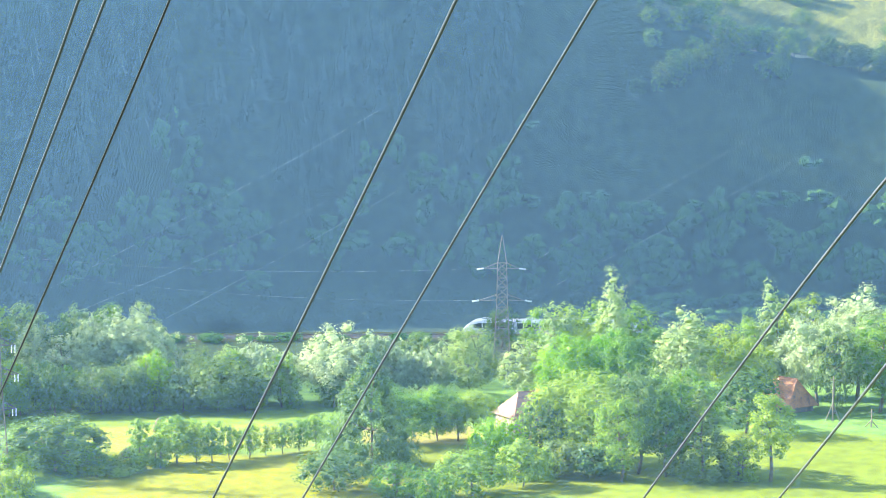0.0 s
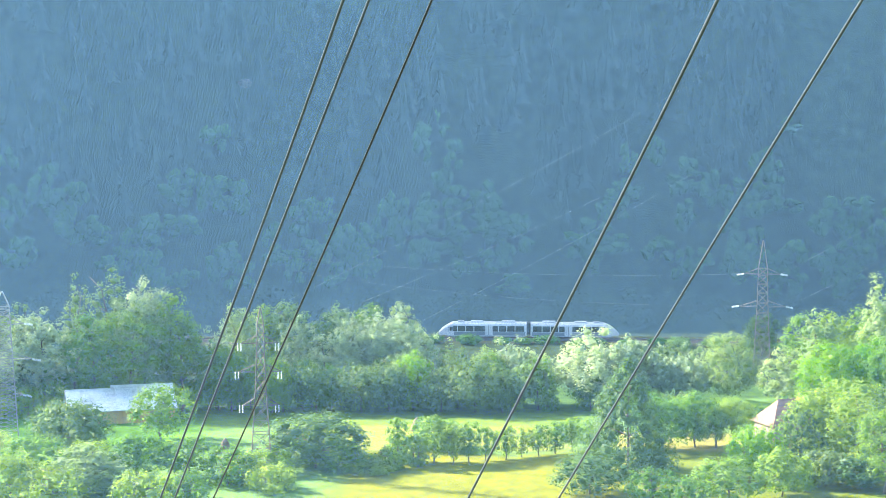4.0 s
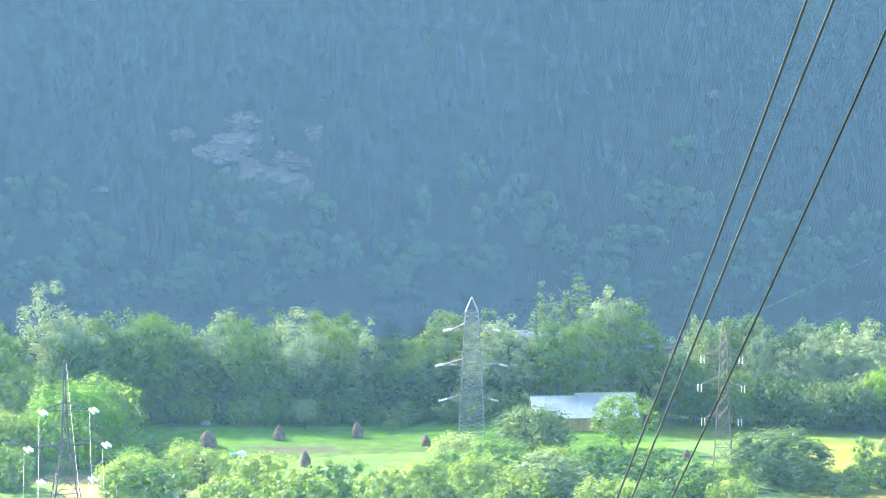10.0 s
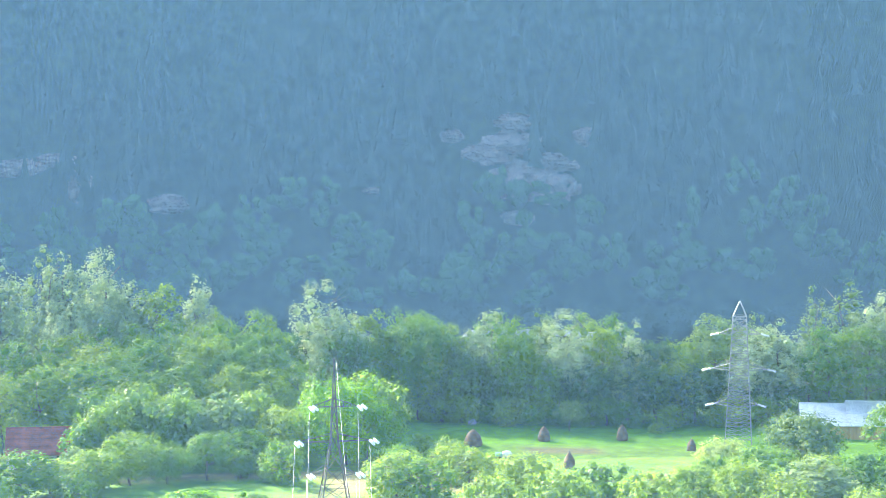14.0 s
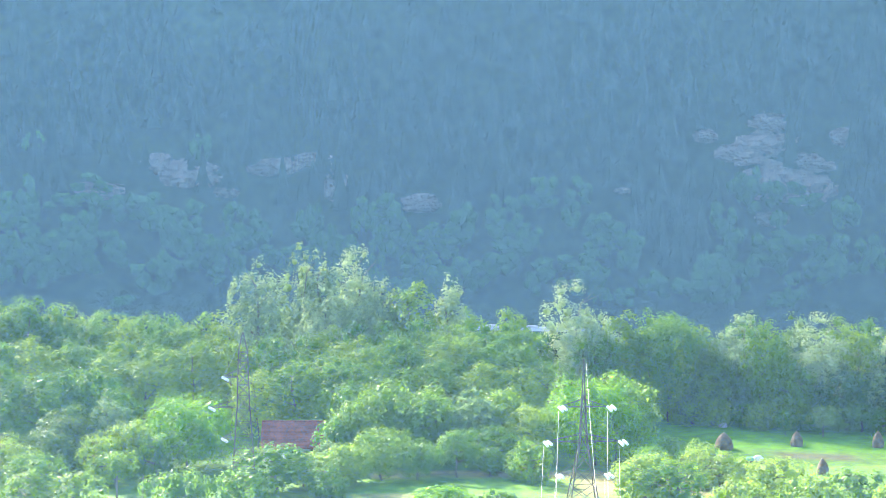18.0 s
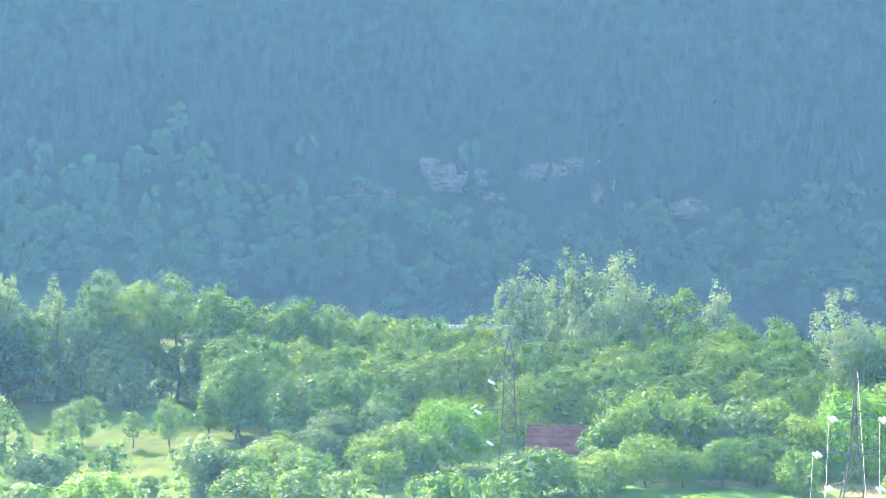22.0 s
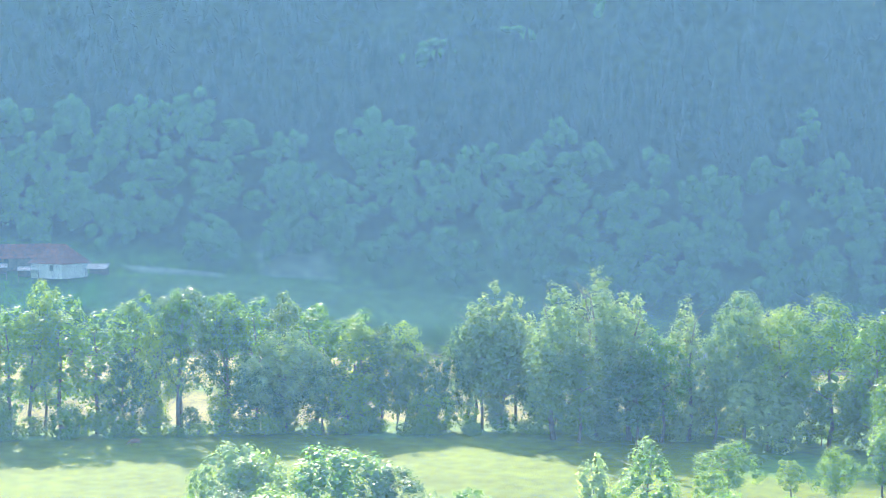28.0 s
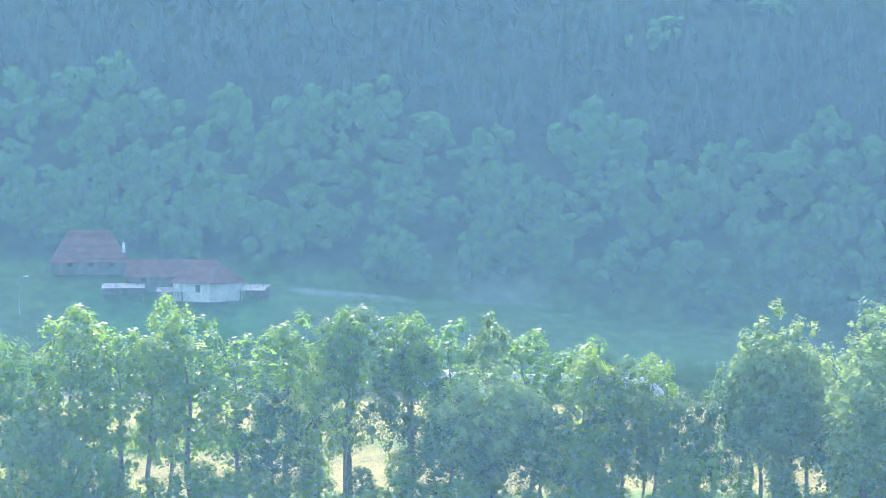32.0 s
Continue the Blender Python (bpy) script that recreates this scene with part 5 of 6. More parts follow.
# ---- pylons and lines ----
def pylon(name, b, r, h, foot, neck, top_w, arms, turn, metal, label, panels=9, peak=0.12):
    """Lattice pylon: four legs, bracing, cross-arms (height share, left reach, right reach) and insulators. Returns arm tips."""
    p = spot(b, r)
    m = pose(p.x, p.y, p.z - 0.3, 0, 0, -b + turn)
    t = root(name, m, label, "pylon", "pylons")
    hb = h * (1 - peak)

    def half(z):
        f = z / hb
        return (foot + (neck - foot) * min(1, f / 0.62) + (top_w - neck) * max(0, (f - 0.62) / 0.38)) / 2 if f <= 1 else top_w / 2 * (1 - (z - hb) / (h - hb))

    th = 0.1 if metal in (STEEL, PALEIRON) else 0.09
    tb = 0.045
    for sx in (-1, 1):
        for sy in (-1, 1):
            bm = bmesh.new()
            zs = [0, hb * 0.62, hb, h]
            for z0, z1 in zip(zs, zs[1:]):
                bar(bm, (sx * half(z0), sy * half(z0), z0), (sx * max(half(z1), 0.04), sy * max(half(z1), 0.04), z1), th)
            part("leg", bm, metal, t)
    for face in range(4):
        rot = Matrix.Rotation(face * math.pi / 2, 4, "Z")
        for k in range(panels):
            z0, z1 = hb * (1 - (1 - k / panels) ** 1.15), hb * (1 - (1 - (k + 1) / panels) ** 1.15)
            w0, w1 = half(z0), half(z1)
            a, c, d, e = (rot @ Vector(v) for v in ((-w0, -w0, z0), (w0, -w0, z0), (-w1, -w1, z1), (w1, -w1, z1)))
            part("brace", bar(bmesh.new(), a, e, tb), metal, t)
            part("brace", bar(bmesh.new(), c, d, tb), metal, t)
            part("crossbar", bar(bmesh.new(), d, e, tb), metal, t)
    tips = []
    for share, left, right in arms:
        z = h * share
        for sx, reach in ((-1, left), (1, right)):
            if not reach:
                continue
            w = half(z)
            bm = bmesh.new()
            tip = Vector((sx * reach, 0, z))
            for sy in (-1, 1):
                bar(bm, (sx * w, sy * w, z), tip, 0.06, 0.05)
                bar(bm, (sx * w, sy * w, z + h * 0.045), tip, 0.05, 0.045)
                for f in (0.33, 0.66):
                    a = Vector((sx * w, sy * w, z)).lerp(tip, f)
                    c = Vector((sx * w, sy * w, z + h * 0.045)).lerp(tip, f)
                    bar(bm, a, c, 0.035)
            arm = part("cross_arm", bm, metal, t)
            tips.append((m @ tip, arm, tip))
    return t, m, tips


def insulator_mesh(n=8, length=1.6, rad=0.24):
    prof = [(0.05, 0.0)]
    for i in range(n):
        z = length * (i + 0.2) / n
        prof += [(0.07, z), (rad, z + length * 0.25 / n), (rad * 0.9, z + length * 0.4 / n), (0.06, z + length * 0.55 / n)]
    prof.append((0.05, length))
    bm = lathe(prof, 8)
    me = bpy.data.meshes.new("insulator")
    bmesh.ops.recalc_face_normals(bm, faces=bm.faces)
    bm.to_mesh(me)
    bm.free()
    me.materials.append(GLASSY)
    return me


INSULATOR = insulator_mesh()


def string_on(arm, tip, to, label="white glass insulator string", fat=1.0, long=1.0):
    """An insulator string from an arm's tip towards a direction in the pylon's space."""
    q = Vector(to).normalized().to_track_quat("Z", "Y").to_matrix().to_4x4()
    piece("insulator", INSULATOR, arm, Matrix.Translation(tip) @ q @ Matrix.Diagonal((fat, fat, long, 1)), label)


def wire(points, radius, material, label, name="power_line_wire", group="overhead wires"):
    """A sagging wire through points."""
    cu = bpy.data.curves.new(name, "CURVE")
    cu.dimensions, cu.bevel_depth, cu.bevel_resolution = "3D", radius, 3
    sp = cu.splines.new("POLY")
    sp.points.add(len(points) - 1)
    for q, pt in zip(sp.points, points):
        q.co = (*pt, 1)
    cu.materials.append(material)
    return tagged(new(name, cu), label, "wire", group)


def span(a, b, sag, n=24):
    a, b = Vector(a), Vector(b)
    return [a.lerp(b, i / n) - Vector((0, 0, 4 * sag * (i / n) * (1 - i / n))) for i in range(n + 1)]


pa, ma, tips_a = pylon("lattice_pylon", 34.60, 402, 27.3, 3.6, 2.3, 1.9, ((0.735, 4.0, 3.7), (0.48, 5.0, 4.9)), 0, PALEIRON, "brownish steel lattice pylon with white insulators rising behind trees", 10, 0.22)
for wp, arm, tip in tips_a:
    string_on(arm, tip, (1 if tip.x > 0 else -1, -0.35, -0.12))
pb, mb, tips_b = pylon("lattice_pylon", 11.45, 331, 25.6, 4.7, 3.2, 2.3, ((0.775, 3.6, 3.7), (0.53, 5.0, 4.9), (0.285, 4.4, 3.3)), 0, STEEL, "grey steel lattice pylon standing on the green meadow", 18, 0.1)
for wp, arm, tip in tips_b:
    string_on(arm, tip, (1 if tip.x > 0 else -1, -0.3, -0.2))
pc, mc, tips_c = pylon("lattice_pylon", 19.19, 288, 26.2, 3.4, 1.5, 1.0, ((0.79, 3.0, 2.8), (0.62, 3.4, 3.2), (0.42, 2.8, 2.8)), 0, RUSTY, "slender dark lattice pylon with hanging insulators", 12, 0.1)
for wp, arm, tip in tips_c:
    string_on(arm, tip, (0, 0, -1), fat=0.5, long=0.75)
    string_on(arm, tip - Vector((0.5, 0, 0)), (0, 0, -1), fat=0.5, long=0.75)
pd, md, tips_d = pylon("lattice_pylon", -1.0, 262, 23.6, 5.2, 1.1, 0.35, ((0.71, 3.5, 3.4), (0.5, 5.6, 5.1), (0.3, 3.9, 3.1)), 8, RUSTY, "dark tapering lattice pylon with twin white insulators", 8, 0.2)
for wp, arm, tip in tips_d:
    string_on(arm, tip, (0.25, -1, -0.25))
    string_on(arm, tip + Vector((0.55 if tip.x > 0 else 0.5, 0, 0.1)), (0.3, -1, -0.2))
pe, me_, tips_e = pylon("lattice_pylon", -11.52, 285, 24.9, 3.9, 1.9, 1.4, ((0.725, 3.2, 0), (0.54, 5.3, 0), (0.345, 3.4, 0)), 0, RUSTY, "grey lattice pylon with white insulator strings to one side", 11, 0.12)
for wp, arm, tip in tips_e:
    string_on(arm, tip, (0.8, -1, -0.3))

# conductors that come down from the slope over the viewpoint
def near_wire(p0, p1, p2, radius, stuff=WIRE):
    a, c, e = ((Vector((r * math.sin(radians(b)), r * math.cos(radians(b)), z))) for b, r, z in (p0, p1, p2))
    pts = []
    for i in range(-18, 61):
        t = i / 20
        q = a * (2 * (t - 0.5) * (t - 1)) + c * (4 * t * (1 - t)) + e * (2 * t * (t - 0.5))
        if t > 1:
            q = e + (e * 3 - c * 4 + a) * (t - 1)
        if t < 0:
            q = a + (c * 4 - e - a * 3) * t
        pts.append(q)
        if q.z < land(q.x, q.y):
            break
    wire(pts, radius, stuff, "dark stranded overhead conductor running down the slope")


near_wire((21.72, 22, 58.95), (19.06, 27, 55.79), (16.11, 34, 50.64), 0.019)
near_wire((22.50, 22, 58.95), (19.12, 27, 55.18), (16.54, 34, 50.62), 0.018)
near_wire((24.41, 22, 58.95), (20.74, 27, 55.21), (17.72, 34, 50.59), 0.015, WIRE_GREY)
near_wire((33.09, 22, 58.96), (29.44, 27, 55.64), (25.56, 34, 50.46), 0.022)
near_wire((37.35, 22, 58.95), (32.90, 27, 55.64), (28.34, 34, 50.44), 0.018)
near_wire((46.15, 22, 56.92), (42.58, 27, 54.44), (38.94, 34, 50.47), 0.02)
near_wire((46.25, 22, 54.77), (44.65, 27, 53.03), (43.08, 34, 50.55), 0.02)

# conductors between the pylons and up the mountainside
for (wp, arm, tip), (b, r, z) in zip(tips_a, ((12, 470, 30), (58, 560, 150), (14, 480, 26), (58, 560, 130))):
    q = Vector((r * math.sin(radians(b)), r * math.cos(radians(b)), z))
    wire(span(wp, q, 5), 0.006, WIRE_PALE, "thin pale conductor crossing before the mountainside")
for (wp, arm, tip) in tips_d:
    q = wp + Vector((-wp.x * 0.25 + tip.x * 0.12, -70, -6))
    q.z = land(q.x, q.y) + 6 + tip.z * 0.2
    wire(span(wp + Vector((0, -1.5, -0.4)), q, 2), 0.02, WIRE_PALE, "pale conductor hanging from the pylon towards the slope")
for (wp, arm, tip), (b, r, z) in zip(tips_e, ((-15.54, 246, 2.4), (-14.83, 246, 5.3), (-13.34, 246, 5.9))):
    q = Vector((r * math.sin(radians(b)), r * math.cos(radians(b)), z))
    wire(span(wp + Vector((0.9, -1.2, -0.4)), q, 0.8), 0.016, WIRE_GREY, "sunlit conductor hanging from the pylon")
    wire(span(wp + Vector((0.2, -0.4, -0.2)), q + Vector((-1.2, 0, 0.3)), 0.9), 0.014, WIRE_GREY, "sunlit conductor hanging from the pylon")
for k, (wp, arm, tip) in enumerate(tips_b):
    far = tips_c[k % len(tips_c)][0]
    wire(span(wp, far, 1), 0.008, WIRE, "thin conductor between two pylons")
for k, (wp, arm, tip) in enumerate(tips_b[:4]):
    wire(span(wp, tips_d[k][0], 2), 0.008, WIRE, "thin conductor between two pylons")
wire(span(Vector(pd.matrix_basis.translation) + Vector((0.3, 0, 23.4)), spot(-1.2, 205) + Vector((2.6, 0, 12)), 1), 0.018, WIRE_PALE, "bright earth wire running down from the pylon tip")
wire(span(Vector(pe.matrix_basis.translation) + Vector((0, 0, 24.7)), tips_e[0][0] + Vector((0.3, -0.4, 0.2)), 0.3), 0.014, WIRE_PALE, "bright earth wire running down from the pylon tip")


def wood_pole(b, r, h, prop=True):
    t = root("wooden_pole", stand(b, r, 0, 0.2), "weathered wooden pole with propping struts on the meadow", "pole")
    part("shaft", bar(bmesh.new(), (0, 0, 0), (0.05, 0, h), 0.16, 0.1, 8), WOOD, t)
    if prop:
        for s in (-1, 1):
            part("strut", bar(bmesh.new(), (s * 1.3, 0, 0), (0, 0, h * 0.42), 0.1, 0.08, 6), WOOD, t)
    part("cross_bar", bar(bmesh.new(), (-0.6, 0, h - 0.5), (0.6, 0, h - 0.5), 0.06), WOOD, t)


wood_pole(44.7, 338, 8.2)
wood_pole(45.85, 333, 3.4)
wood_pole(-14.6, 277, 4.5, False)
wood_pole(-15.4, 277, 4.5, False)

for p0, p1 in (((20.95, 340, 18.8), (33.06, 500, 48.2)), ((23.99, 345, 17.4), (34.79, 500, 52.5)), ((22.27, 340, 29.0), (35.25, 520, 79.6))):
    a, c = (Vector((r * math.sin(radians(b)), r * math.cos(radians(b)), z)) for b, r, z in (p0, p1))
    a, c = a + (a - c) * 0.12, c + (c - a) * 0.06
    wire(span(a, c, 2.2), 0.007, WIRE_PALE, "thin pale conductor rising along the mountainside")


# ---- haystacks, barn, houses ----
def haystack(b, r, h, w, seed, pole=0.4):
    p = spot(b, r)
    t = root("haystack", pose(p.x, p.y, p.z - 0.1), "old brown haystack on the mown meadow", "haystack", "haystacks")
    prof = [(w * 0.46, 0), (w * 0.52, h * 0.12), (w * 0.5, h * 0.35), (w * 0.42, h * 0.58), (w * 0.3, h * 0.77), (w * 0.16, h * 0.92), (w * 0.04, h)]
    bm = lathe(prof, 18, 0.16, seed)
    bmesh.ops.subdivide_edges(bm, edges=bm.edges[:], cuts=1, use_grid_fill=True)
    for v in bm.verts:
        v.co += Vector(noise.noise_vector(v.co * 3 + Vector((seed, 0, 0)))) * 0.07
    part("hay", bm, HAY, t)
    part("pole", bar(bmesh.new(), (0, 0, h * 0.8), (0.03, 0, h + pole), 0.05, 0.035, 6), WOOD, t, "wooden pole sticking out of the top")


haystack(24.02, 323.8, 2.6, 2.0, 1, 0.7)
haystack(18.08, 309.9, 1.9, 1.6, 2)
haystack(23.00, 301.4, 1.6, 1.6, 10)
haystack(5.49, 330.3, 2.7, 2.2, 3)
haystack(7.90, 332.1, 2.9, 2.0, 4, 0.7)
haystack(10.03, 322.9, 2.1, 1.6, 5)
haystack(6.28, 303.6, 2.7, 1.9, 6)
haystack(2.15, 304.6, 2.7, 2.4, 7)
haystack(-37.94, 298.6, 1.7, 1.5, 8)
haystack(-38.99, 297.9, 1.5, 1.4, 9)
haystack(3.3, 325, 3.0, 3.2, 12)


def tile_mesh(w, d, t, material):
    bm = boxes((-w / 2, w / 2, 0, d, 0, t))
    me = bpy.data.meshes.new("tile_row")
    bmesh.ops.recalc_face_normals(bm, faces=bm.faces)
    bm.to_mesh(me)
    bm.free()
    me.materials.append(material)
    return me


def gable_house(name, m, L, W, hw, hr, wall, roof, label, eave=0.5, windows=(), door=None, rows=9, hip=0.0, chimney=None, wall_name="wall"):
    """House with its ridge along x: four thick walls, two roof slopes laid in courses, gables, windows, door."""
    t = root(name, m, label, "house" if "house" in name else "barn")
    for nm, bx in (("front", (-L / 2, L / 2, -W / 2, -W / 2 + 0.3, -0.6, hw)), ("back", (-L / 2, L / 2, W / 2 - 0.3, W / 2, -0.6, hw))):
        part(wall_name, boxes(bx), wall, t)
    for sx in (-1, 1):
        bm = bmesh.new()
        x0, x1 = sx * L / 2 - (0.3 if sx > 0 else 0), sx * L / 2 + (0.3 if sx < 0 else 0)
        pr = [(-W / 2 + 0.3, -0.6), (W / 2 - 0.3, -0.6), (W / 2 - 0.3, hw), (0, hr - 0.2), (-W / 2 + 0.3, hw)]
        if hip:
            pr = [(-W / 2 + 0.3, -0.6), (W / 2 - 0.3, -0.6), (W / 2 - 0.3, hw), (-W / 2 + 0.3, hw)]
        a = [bm.verts.new((x0, y, z)) for y, z in pr]
        c = [bm.verts.new((x1, y, z)) for y, z in pr]
        bm.faces.new(a)
        bm.faces.new(c[::-1])
        for i in range(len(pr)):
            bm.faces.new((a[i], a[(i + 1) % len(pr)], c[(i + 1) % len(pr)], c[i]))
        part("gable_wall", bm, wall, t)
    slope = math.atan2(hr - hw, W / 2)
    run = (W / 2 + eave) / math.cos(slope)
    for sy in (-1, 1):
        for k in range(rows):
            bm = bmesh.new()
            u0, u1 = run * k / rows, run * (k + 1) / rows + 0.06
            x_in0, x_in1 = hip * (1 - k / rows), hip * (1 - (k + 1) / rows)
            lift0, lift1 = 0.05, 0.09

            def pt(x, u, lift):
                return (x, sy * u * math.cos(slope), hr - u * math.sin(slope) + lift)

            e0, e1 = L / 2 + eave - x_in0, L / 2 + eave - x_in1
            top = [bm.verts.new(q) for q in (pt(-e0, u0, lift0), pt(e0, u0, lift0), pt(e1, u1, lift1), pt(-e1, u1, lift1))]
            low = [bm.verts.new(q) for q in (pt(-e0, u0, lift0 - 0.1), pt(e0, u0, lift0 - 0.1), pt(e1, u1, lift1 - 0.1), pt(-e1, u1, lift1 - 0.1))]
            bm.faces.new(top)
            bm.faces.new(low[::-1])
            for i in range(4):
                bm.faces.new((top[i], low[i], low[(i + 1) % 4], top[(i + 1) % 4]))
            part("roof_sheet" if rows < 4 else "tile_course", bm, roof, t)
    if hip:
        for sx in (-1, 1):
            bm = bmesh.new()
            e = L / 2 + eave
            a = [bm.verts.new(v) for v in ((sx * e, -W / 2 - eave, hw - eave * math.tan(slope)), (sx * e, W / 2 + eave, hw - eave * math.tan(slope)), (sx * (e - hip), 0, hr + 0.06))]
            bm.faces.new(a)
            ex = bmesh.ops.extrude_face_region(bm, geom=bm.faces[:])
            for v in ex["geom"]:
                if isinstance(v, bmesh.types.BMVert):
                    v.co.z -= 0.1
            part("roof_hip", bm, roof, t)
    part("ridge", bar(bmesh.new(), (-L / 2 - eave + hip, 0, hr + 0.05), (L / 2 + eave - hip, 0, hr + 0.05), 0.13, 0.13, 6), roof, t)
    for side, x, z, w, h in windows:
        make_window(t, side, x, z, w, h, L, W)
    if door:
        side, x, w, h = door
        y = side * W / 2
        part("door", boxes((x - w / 2, x + w / 2, min(y, y + side * 0.05), max(y, y + side * 0.05), 0, h)), WOOD, t)
    if chimney:
        x, y, z0, z1 = chimney
        c = part("chimney", boxes((x - 0.3, x + 0.3, y - 0.3, y + 0.3, z0, z1)), PLASTER, t)
        part("cap", boxes((x - 0.38, x + 0.38, y - 0.38, y + 0.38, z1, z1 + 0.12)), CONCRETE, c)
    return t


def make_window(t, side, x, z, w, h, L, W):
    y = side * W / 2
    o = side * 0.04
    f = bmesh.new()
    for bx in ((x - w / 2 - 0.1, x - w / 2, z, z + h), (x + w / 2, x + w / 2 + 0.1, z, z + h), (x - w / 2 - 0.1, x + w / 2 + 0.1, z - 0.1, z), (x - w / 2 - 0.1, x + w / 2 + 0.1, z + h, z + h + 0.1), (x - 0.03, x + 0.03, z, z + h)):
        box(f, bx[0], bx[1], min(y, y + o), max(y, y + o), bx[2], bx[3])
    win = part("window", f, WOOD, t)
    part("pane", boxes((x - w / 2, x + w / 2, min(y, y + o * 0.4), max(y, y + o * 0.4), z, z + h)), DARKGLASS, win)


gable_house("barn", stand(14.9, 343, 7) @ pose(-5.3, 0, 0), 8.4, 9.4, 2.6, 5.6, PLANK, TIN, "ochre plank barn under a glaring sheet-metal roof", 0.4, rows=2, door=(-1, -1.5, 2.4, 2.1))
gable_house("barn", stand(14.9, 343, 7) @ pose(4.0, 0, 0), 10.6, 10.2, 2.7, 6.1, PLANK, TIN, "ochre plank barn with a raised sheet-metal roof, trees in front", 0.4, rows=2, door=(-1, 2, 2.4, 2.1))
gable_house("barn", stand(20.4, 313, 6), 4.4, 3.0, 1.5, 2.5, WOOD, OLDTILE, "low wooden shed with a red-brown tile roof among shrubs", 0.3, rows=6)
gable_house("house", stand(35.38, 322, 28), 8.5, 7.5, 3.6, 7.0, WOOD, PALETILE, "small house with a sun-bleached hipped tile roof among trees", 0.5, rows=12, hip=3.0, windows=((-1, -2, 1, 1, 1.2), (-1, 2, 1, 1, 1.2)))
gable_house("house", stand(43.3, 349, -44), 7.4, 6.6, 2.0, 6.0, WOOD, TILE, "wooden house with an orange clay-tile gable roof by a lawn", 0.7, rows=12, hip=1.6, windows=((-1, -2, 0.6, 0.8, 0.9), (-1, 2, 0.6, 0.8, 0.8)), door=(1, 2, 1, 1.6))
gable_house("house", stand(-9.98, 311, -4), 9.6, 7.6, 2.9, 6.3, GREYWALL, OLDTILE, "grey plastered house with a dark red tile roof among trees", 0.5, rows=14, windows=((-1, -3.2, 1, 1, 1.2), (-1, 0.4, 1, 1, 1.2), (-1, 3.6, 1, 1, 1.2)), door=(-1, 2, 1.0, 2.0))
gable_house("house", stand(-44.55, 520, 6), 14, 9.5, 2.5, 7.8, WOOD, OLDTILE, "farmhouse with a large hipped red roof at the forest edge", 0.6, rows=14, hip=3.6, windows=((-1, -4, 1, 1, 1.3), (-1, 0, 1, 1, 1.3), (-1, 4, 1, 1, 1.3)), door=(-1, 2, 1, 2.1), chimney=(6.4, -3.4, 2.8, 5.6))
gable_house("house", stand(-42.95, 512, 2), 13, 6.5, 2.7, 5.4, WOOD, OLDTILE, "long low farm wing with a red tile roof", 0.5, rows=10, windows=((-1, -3.5, 1, 1, 1.2),), door=(-1, 1.5, 1, 2))
gable_house("house", stand(-41.95, 506, -40, -0.9), 9.4, 9.2, 3.4, 7.2, PLASTER, OLDTILE, "white-walled farm building with a red tile roof on a meadow", 0.6, rows=12, hip=3.2, windows=((-1, 1.6, 1.3, 0.9, 1.2),), door=(1, 0.2, 1, 2))


def lean_to(b, r, turn, w, d, h0, h1, roof, label):
    t = root("lean_to", stand(b, r, turn), label, "shed")
    for sx in (-1, 1):
        for sy, h in ((-1, h0), (1, h1)):
            part("post", boxes((sx * w / 2 - 0.08, sx * w / 2 + 0.08, sy * d / 2 - 0.08, sy * d / 2 + 0.08, -0.4, h)), WOOD, t)
    bm = bmesh.new()
    n = 12
    for k in range(n):
        x0, x1 = -w / 2 - 0.3 + (w + 0.6) * k / n, -w / 2 - 0.3 + (w + 0.6) * (k + 1) / n - 0.02
        z = 0.04 * (k % 2)
        vs = [bm.verts.new(p) for p in ((x0, -d / 2 - 0.3, h0 + z), (x1, -d / 2 - 0.3, h0 + z), (x1, d / 2 + 0.3, h1 + z), (x0, d / 2 + 0.3, h1 + z), (x0, -d / 2 - 0.3, h0 + z + 0.06), (x1, -d / 2 - 0.3, h0 + z + 0.06), (x1, d / 2 + 0.3, h1 + z + 0.06), (x0, d / 2 + 0.3, h1 + z + 0.06))]
        for f in ((3, 2, 1, 0), (4, 5, 6, 7), (0, 1, 5, 4), (1, 2, 6, 5), (2, 3, 7, 6), (3, 0, 4, 7)):
            bm.faces.new([vs[i] for i in f])
    part("roof_sheet", bm, roof, t)
    part("back_wall", boxes((-w / 2, w / 2, d / 2 - 0.1, d / 2, -0.4, h1 - 0.05)), WOOD, t)


lean_to(-43.75, 506, 0, 7.5, 4, 2.3, 3.0, TIN, "lean-to shed with a grey metal roof beside the farm")
lean_to(-42.75, 505, 0, 4.6, 3.5, 2.3, 3.0, TIN, "lean-to shed with a grey metal roof beside the farm")
lean_to(-40.95, 507, -10, 4.5, 5, 2.3, 3.2, TIN, "open shed with a pale sloping roof")


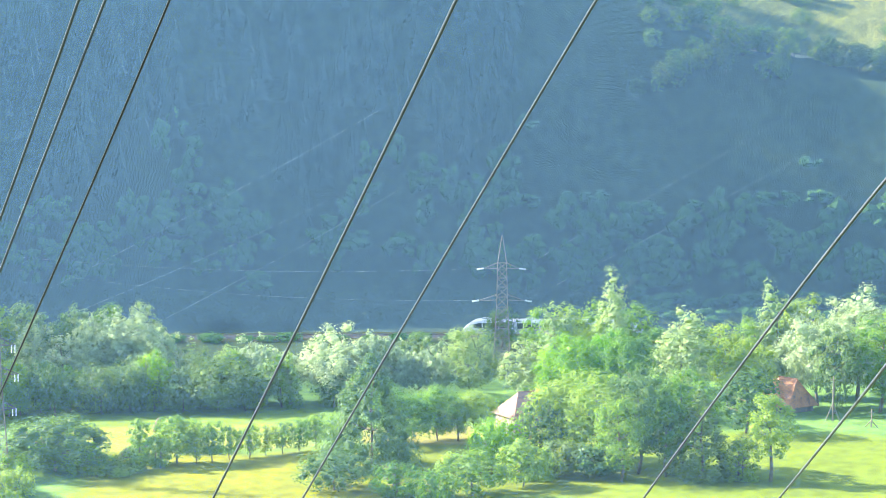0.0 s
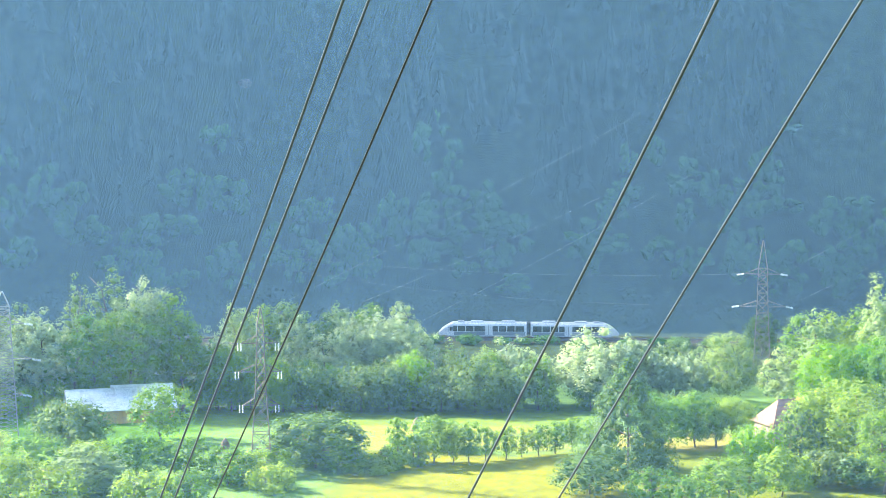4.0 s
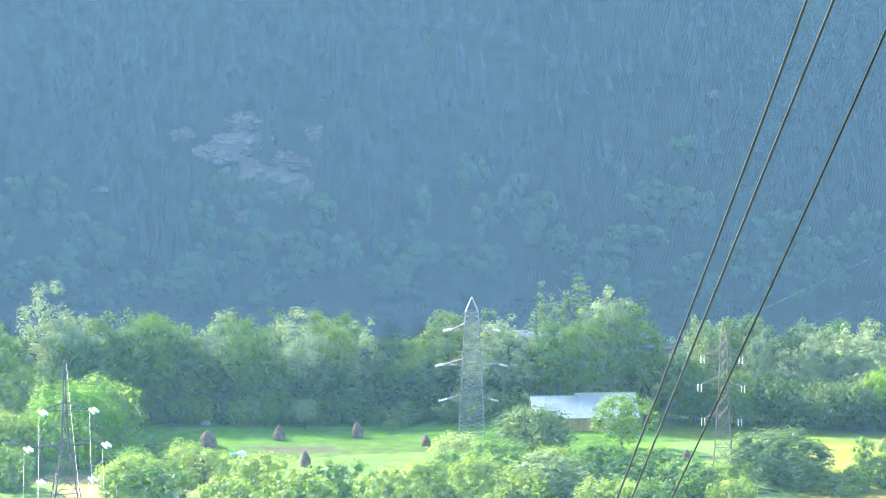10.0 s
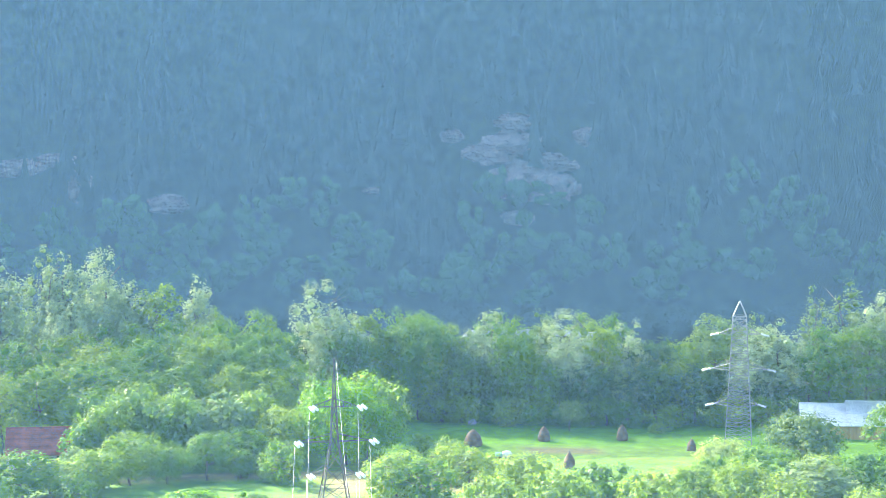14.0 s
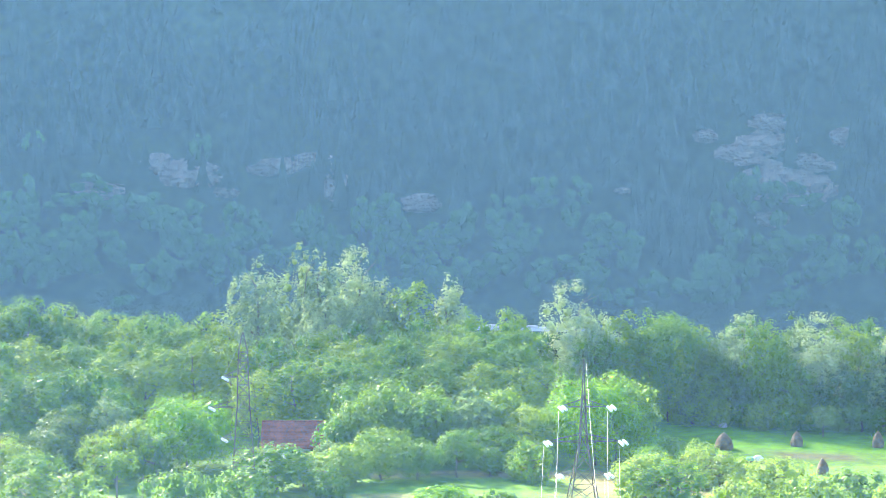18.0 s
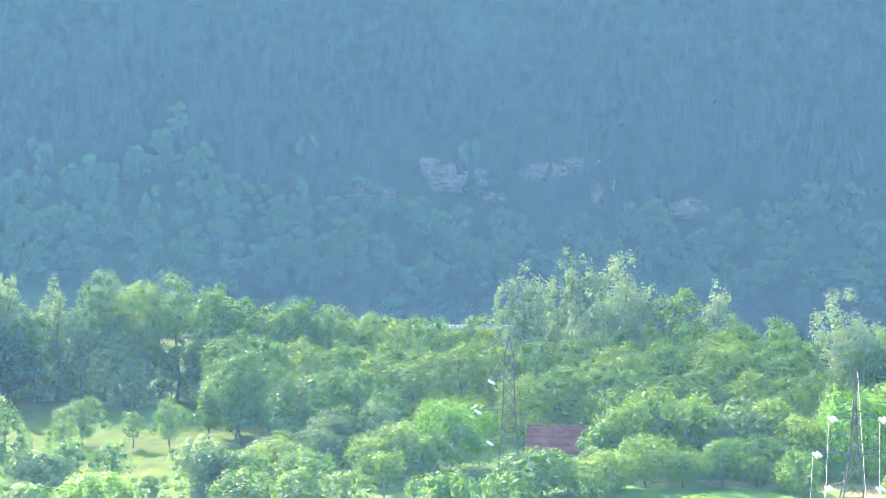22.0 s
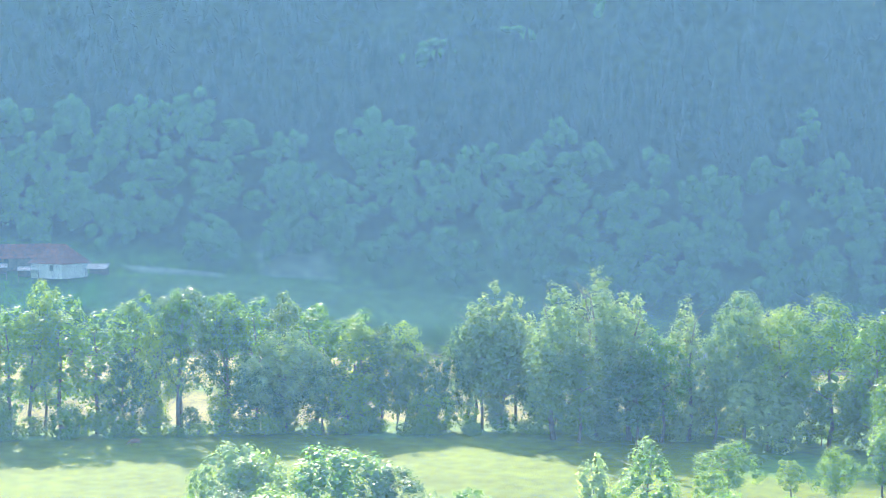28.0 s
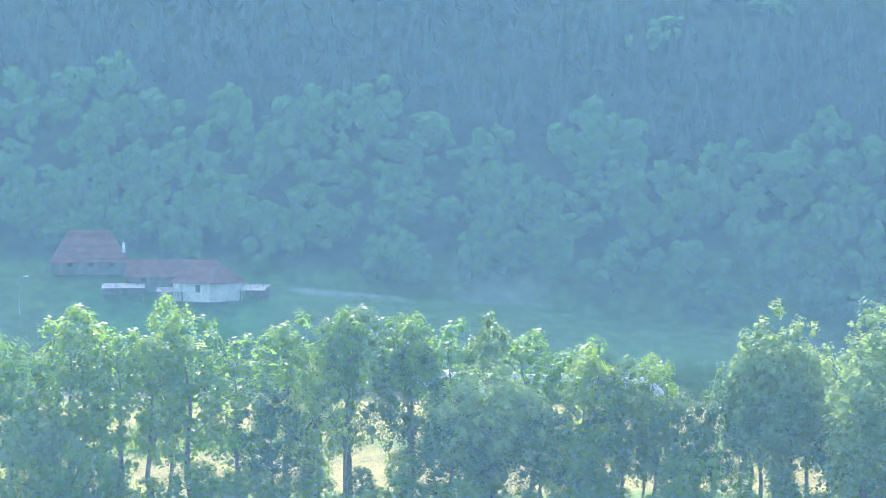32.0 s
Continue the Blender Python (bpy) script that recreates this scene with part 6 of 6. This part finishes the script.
# ---- small things of the fields ----
def wagon():
    t = root("covered_wagon", stand(4.26, 311.5, 10), "small farm wagon under green and pale sheets on grass", "wagon")
    part("bed", boxes((-1.5, 1.5, -0.7, 0.7, 0.45, 0.6)), WOOD, t)
    bm = bmesh.new()
    bmesh.ops.create_icosphere(bm, subdivisions=3, radius=1)
    for v in bm.verts:
        v.co = Vector((v.co.x * 0.95 + 0.45, v.co.y * 0.72, max(v.co.z, -0.2) * 0.75 + 0.75 + 0.1 * noise.noise(v.co * 3)))
    part("sheet", bm, PALETARP, t, "pale sheet over the load")
    part("load", boxes((-1.5, -0.4, -0.65, 0.65, 0.6, 1.15)), TARP, t, "green tarpaulin load")
    for x in (-1.0, 1.0):
        for y in (-0.75, 0.65):
            part("wheel", bar(bmesh.new(), (x, y, 0.35), (x, y + 0.1, 0.35), 0.35, 0.35, 12), BLACKGEAR, t)


wagon()
bmr = bmesh.new()
bmesh.ops.create_icosphere(bmr, subdivisions=3, radius=1)
for v in bmr.verts:
    v.co = Vector((v.co.x * 0.9, v.co.y * 0.6, max(v.co.z, -0.4) * 0.7)) * (1 + 0.18 * noise.noise(v.co * 1.7))
rk = bpy.data.meshes.new("boulder")
bmr.to_mesh(rk)
bmr.free()
rk.materials.append(CONCRETE)
rob = tagged(new("boulder", rk), "pale grey heap on the meadow edge", "boulder")
rob.matrix_basis = stand(3.26, 346)
rob.location.z += 0.25


def cow(b, r, turn):
    t = root("cow", stand(b, r, turn), "brown cow grazing on the sunlit meadow", "cow")
    bm = bmesh.new()
    prof = [(0.1, -0.85), (0.32, -0.75), (0.38, -0.3), (0.4, 0.1), (0.36, 0.55), (0.28, 0.8), (0.1, 0.9)]
    body = lathe([(p, z) for p, z in prof], 12, 0.08, 1)
    for v in body.verts:
        v.co = Vector((v.co.z, v.co.x * 0.85, v.co.y * 1.05 + 1.02))
    bm.free()
    part("body", body, HIDE, t)
    for x in (-0.62, 0.62):
        for y in (-0.2, 0.2):
            part("leg", bar(bmesh.new(), (x, y, 0.75), (x + 0.03, y, 0.0), 0.12, 0.06, 8), HIDE, t)
    part("neck", bar(bmesh.new(), (0.8, 0, 1.1), (1.2, 0, 0.75), 0.2, 0.14, 8), HIDE, t)
    part("head", bar(bmesh.new(), (1.15, 0, 0.85), (1.45, 0, 0.35), 0.16, 0.09, 8), HIDE, t)
    part("tail", bar(bmesh.new(), (-0.85, 0, 1.2), (-0.95, 0, 0.5), 0.03, 0.04, 6), HIDE, t)


cow(-39.85, 386, 180)


# ---- rock faces on the mountainside ----
def rock_face(b, z, w, h, seed):
    """Bare limestone ledge breaking through the woods."""
    lo, hi = 440.0, 640.0
    for i in range(40):
        mid = (lo + hi) / 2
        x, y = mid * math.sin(radians(b)), mid * math.cos(radians(b))
        if land(x, y) < z:
            lo = mid
        else:
            hi = mid
    m = pose(lo * math.sin(radians(b)), lo * math.cos(radians(b)), z, 0, 0, -b)
    bm = bmesh.new()
    nx, nz = 22, 14
    grid = []
    for i in range(nx + 1):
        col = []
        for k in range(nz + 1):
            u, v = i / nx * 2 - 1, k / nz * 2 - 1
            edge = 0.75 - (u * u + v * v) ** 0.9 + 0.75 * noise.noise((u * 2.6 + seed, v * 2.2, seed)) + 0.4 * noise.noise((u * 6 + seed, v * 6, seed))
            out = -2.2 - 2.5 * min(1.0, max(edge, -0.5)) + 2.4 * noise.noise((u * 3 + seed, v * 3, 1)) + 1.1 * noise.noise((u * 8 + seed, v * 8, 4))
            col.append((bm.verts.new((u * w / 2, out + v * h / 2 / 1.1 + 1.0, v * h / 2)), edge))
        grid.append(col)
    for i in range(nx):
        for k in range(nz):
            four = (grid[i][k], grid[i + 1][k], grid[i + 1][k + 1], grid[i][k + 1])
            if sum(q[1] for q in four) > -0.9:
                bm.faces.new([q[0] for q in four])
    bmesh.ops.delete(bm, geom=[v for v in bm.verts if not v.link_faces], context="VERTS")
    me = bpy.data.meshes.new("rock_face")
    bm.to_mesh(me)
    bm.free()
    me.materials.append(ROCK)
    ob = tagged(new("rock_face", me), "pale reddish limestone face showing between trees", "rock face", "rock faces")
    ob.matrix_basis = m


for row in ROCKS:
    rock_face(*row)


def lamp_post(b, r, h):
    t = root("street_lamp", stand(b, r), "slim street lamp with a pale head beside the farm", "street lamp")
    part("pole", bar(bmesh.new(), (0, 0, -0.3), (0, 0, h), 0.1, 0.06, 8), CONCRETE, t)
    part("arm", bar(bmesh.new(), (0, 0, h), (1.0, 0, h + 0.25), 0.05, 0.04, 6), STEEL, t)
    part("head", boxes((0.8, 1.7, -0.18, 0.18, h + 0.2, h + 0.36)), GLASSY, t, "pale lamp head")


lamp_post(-45.9, 500, 7.0)


def motions():
    walk(train, train_rows())


motions()
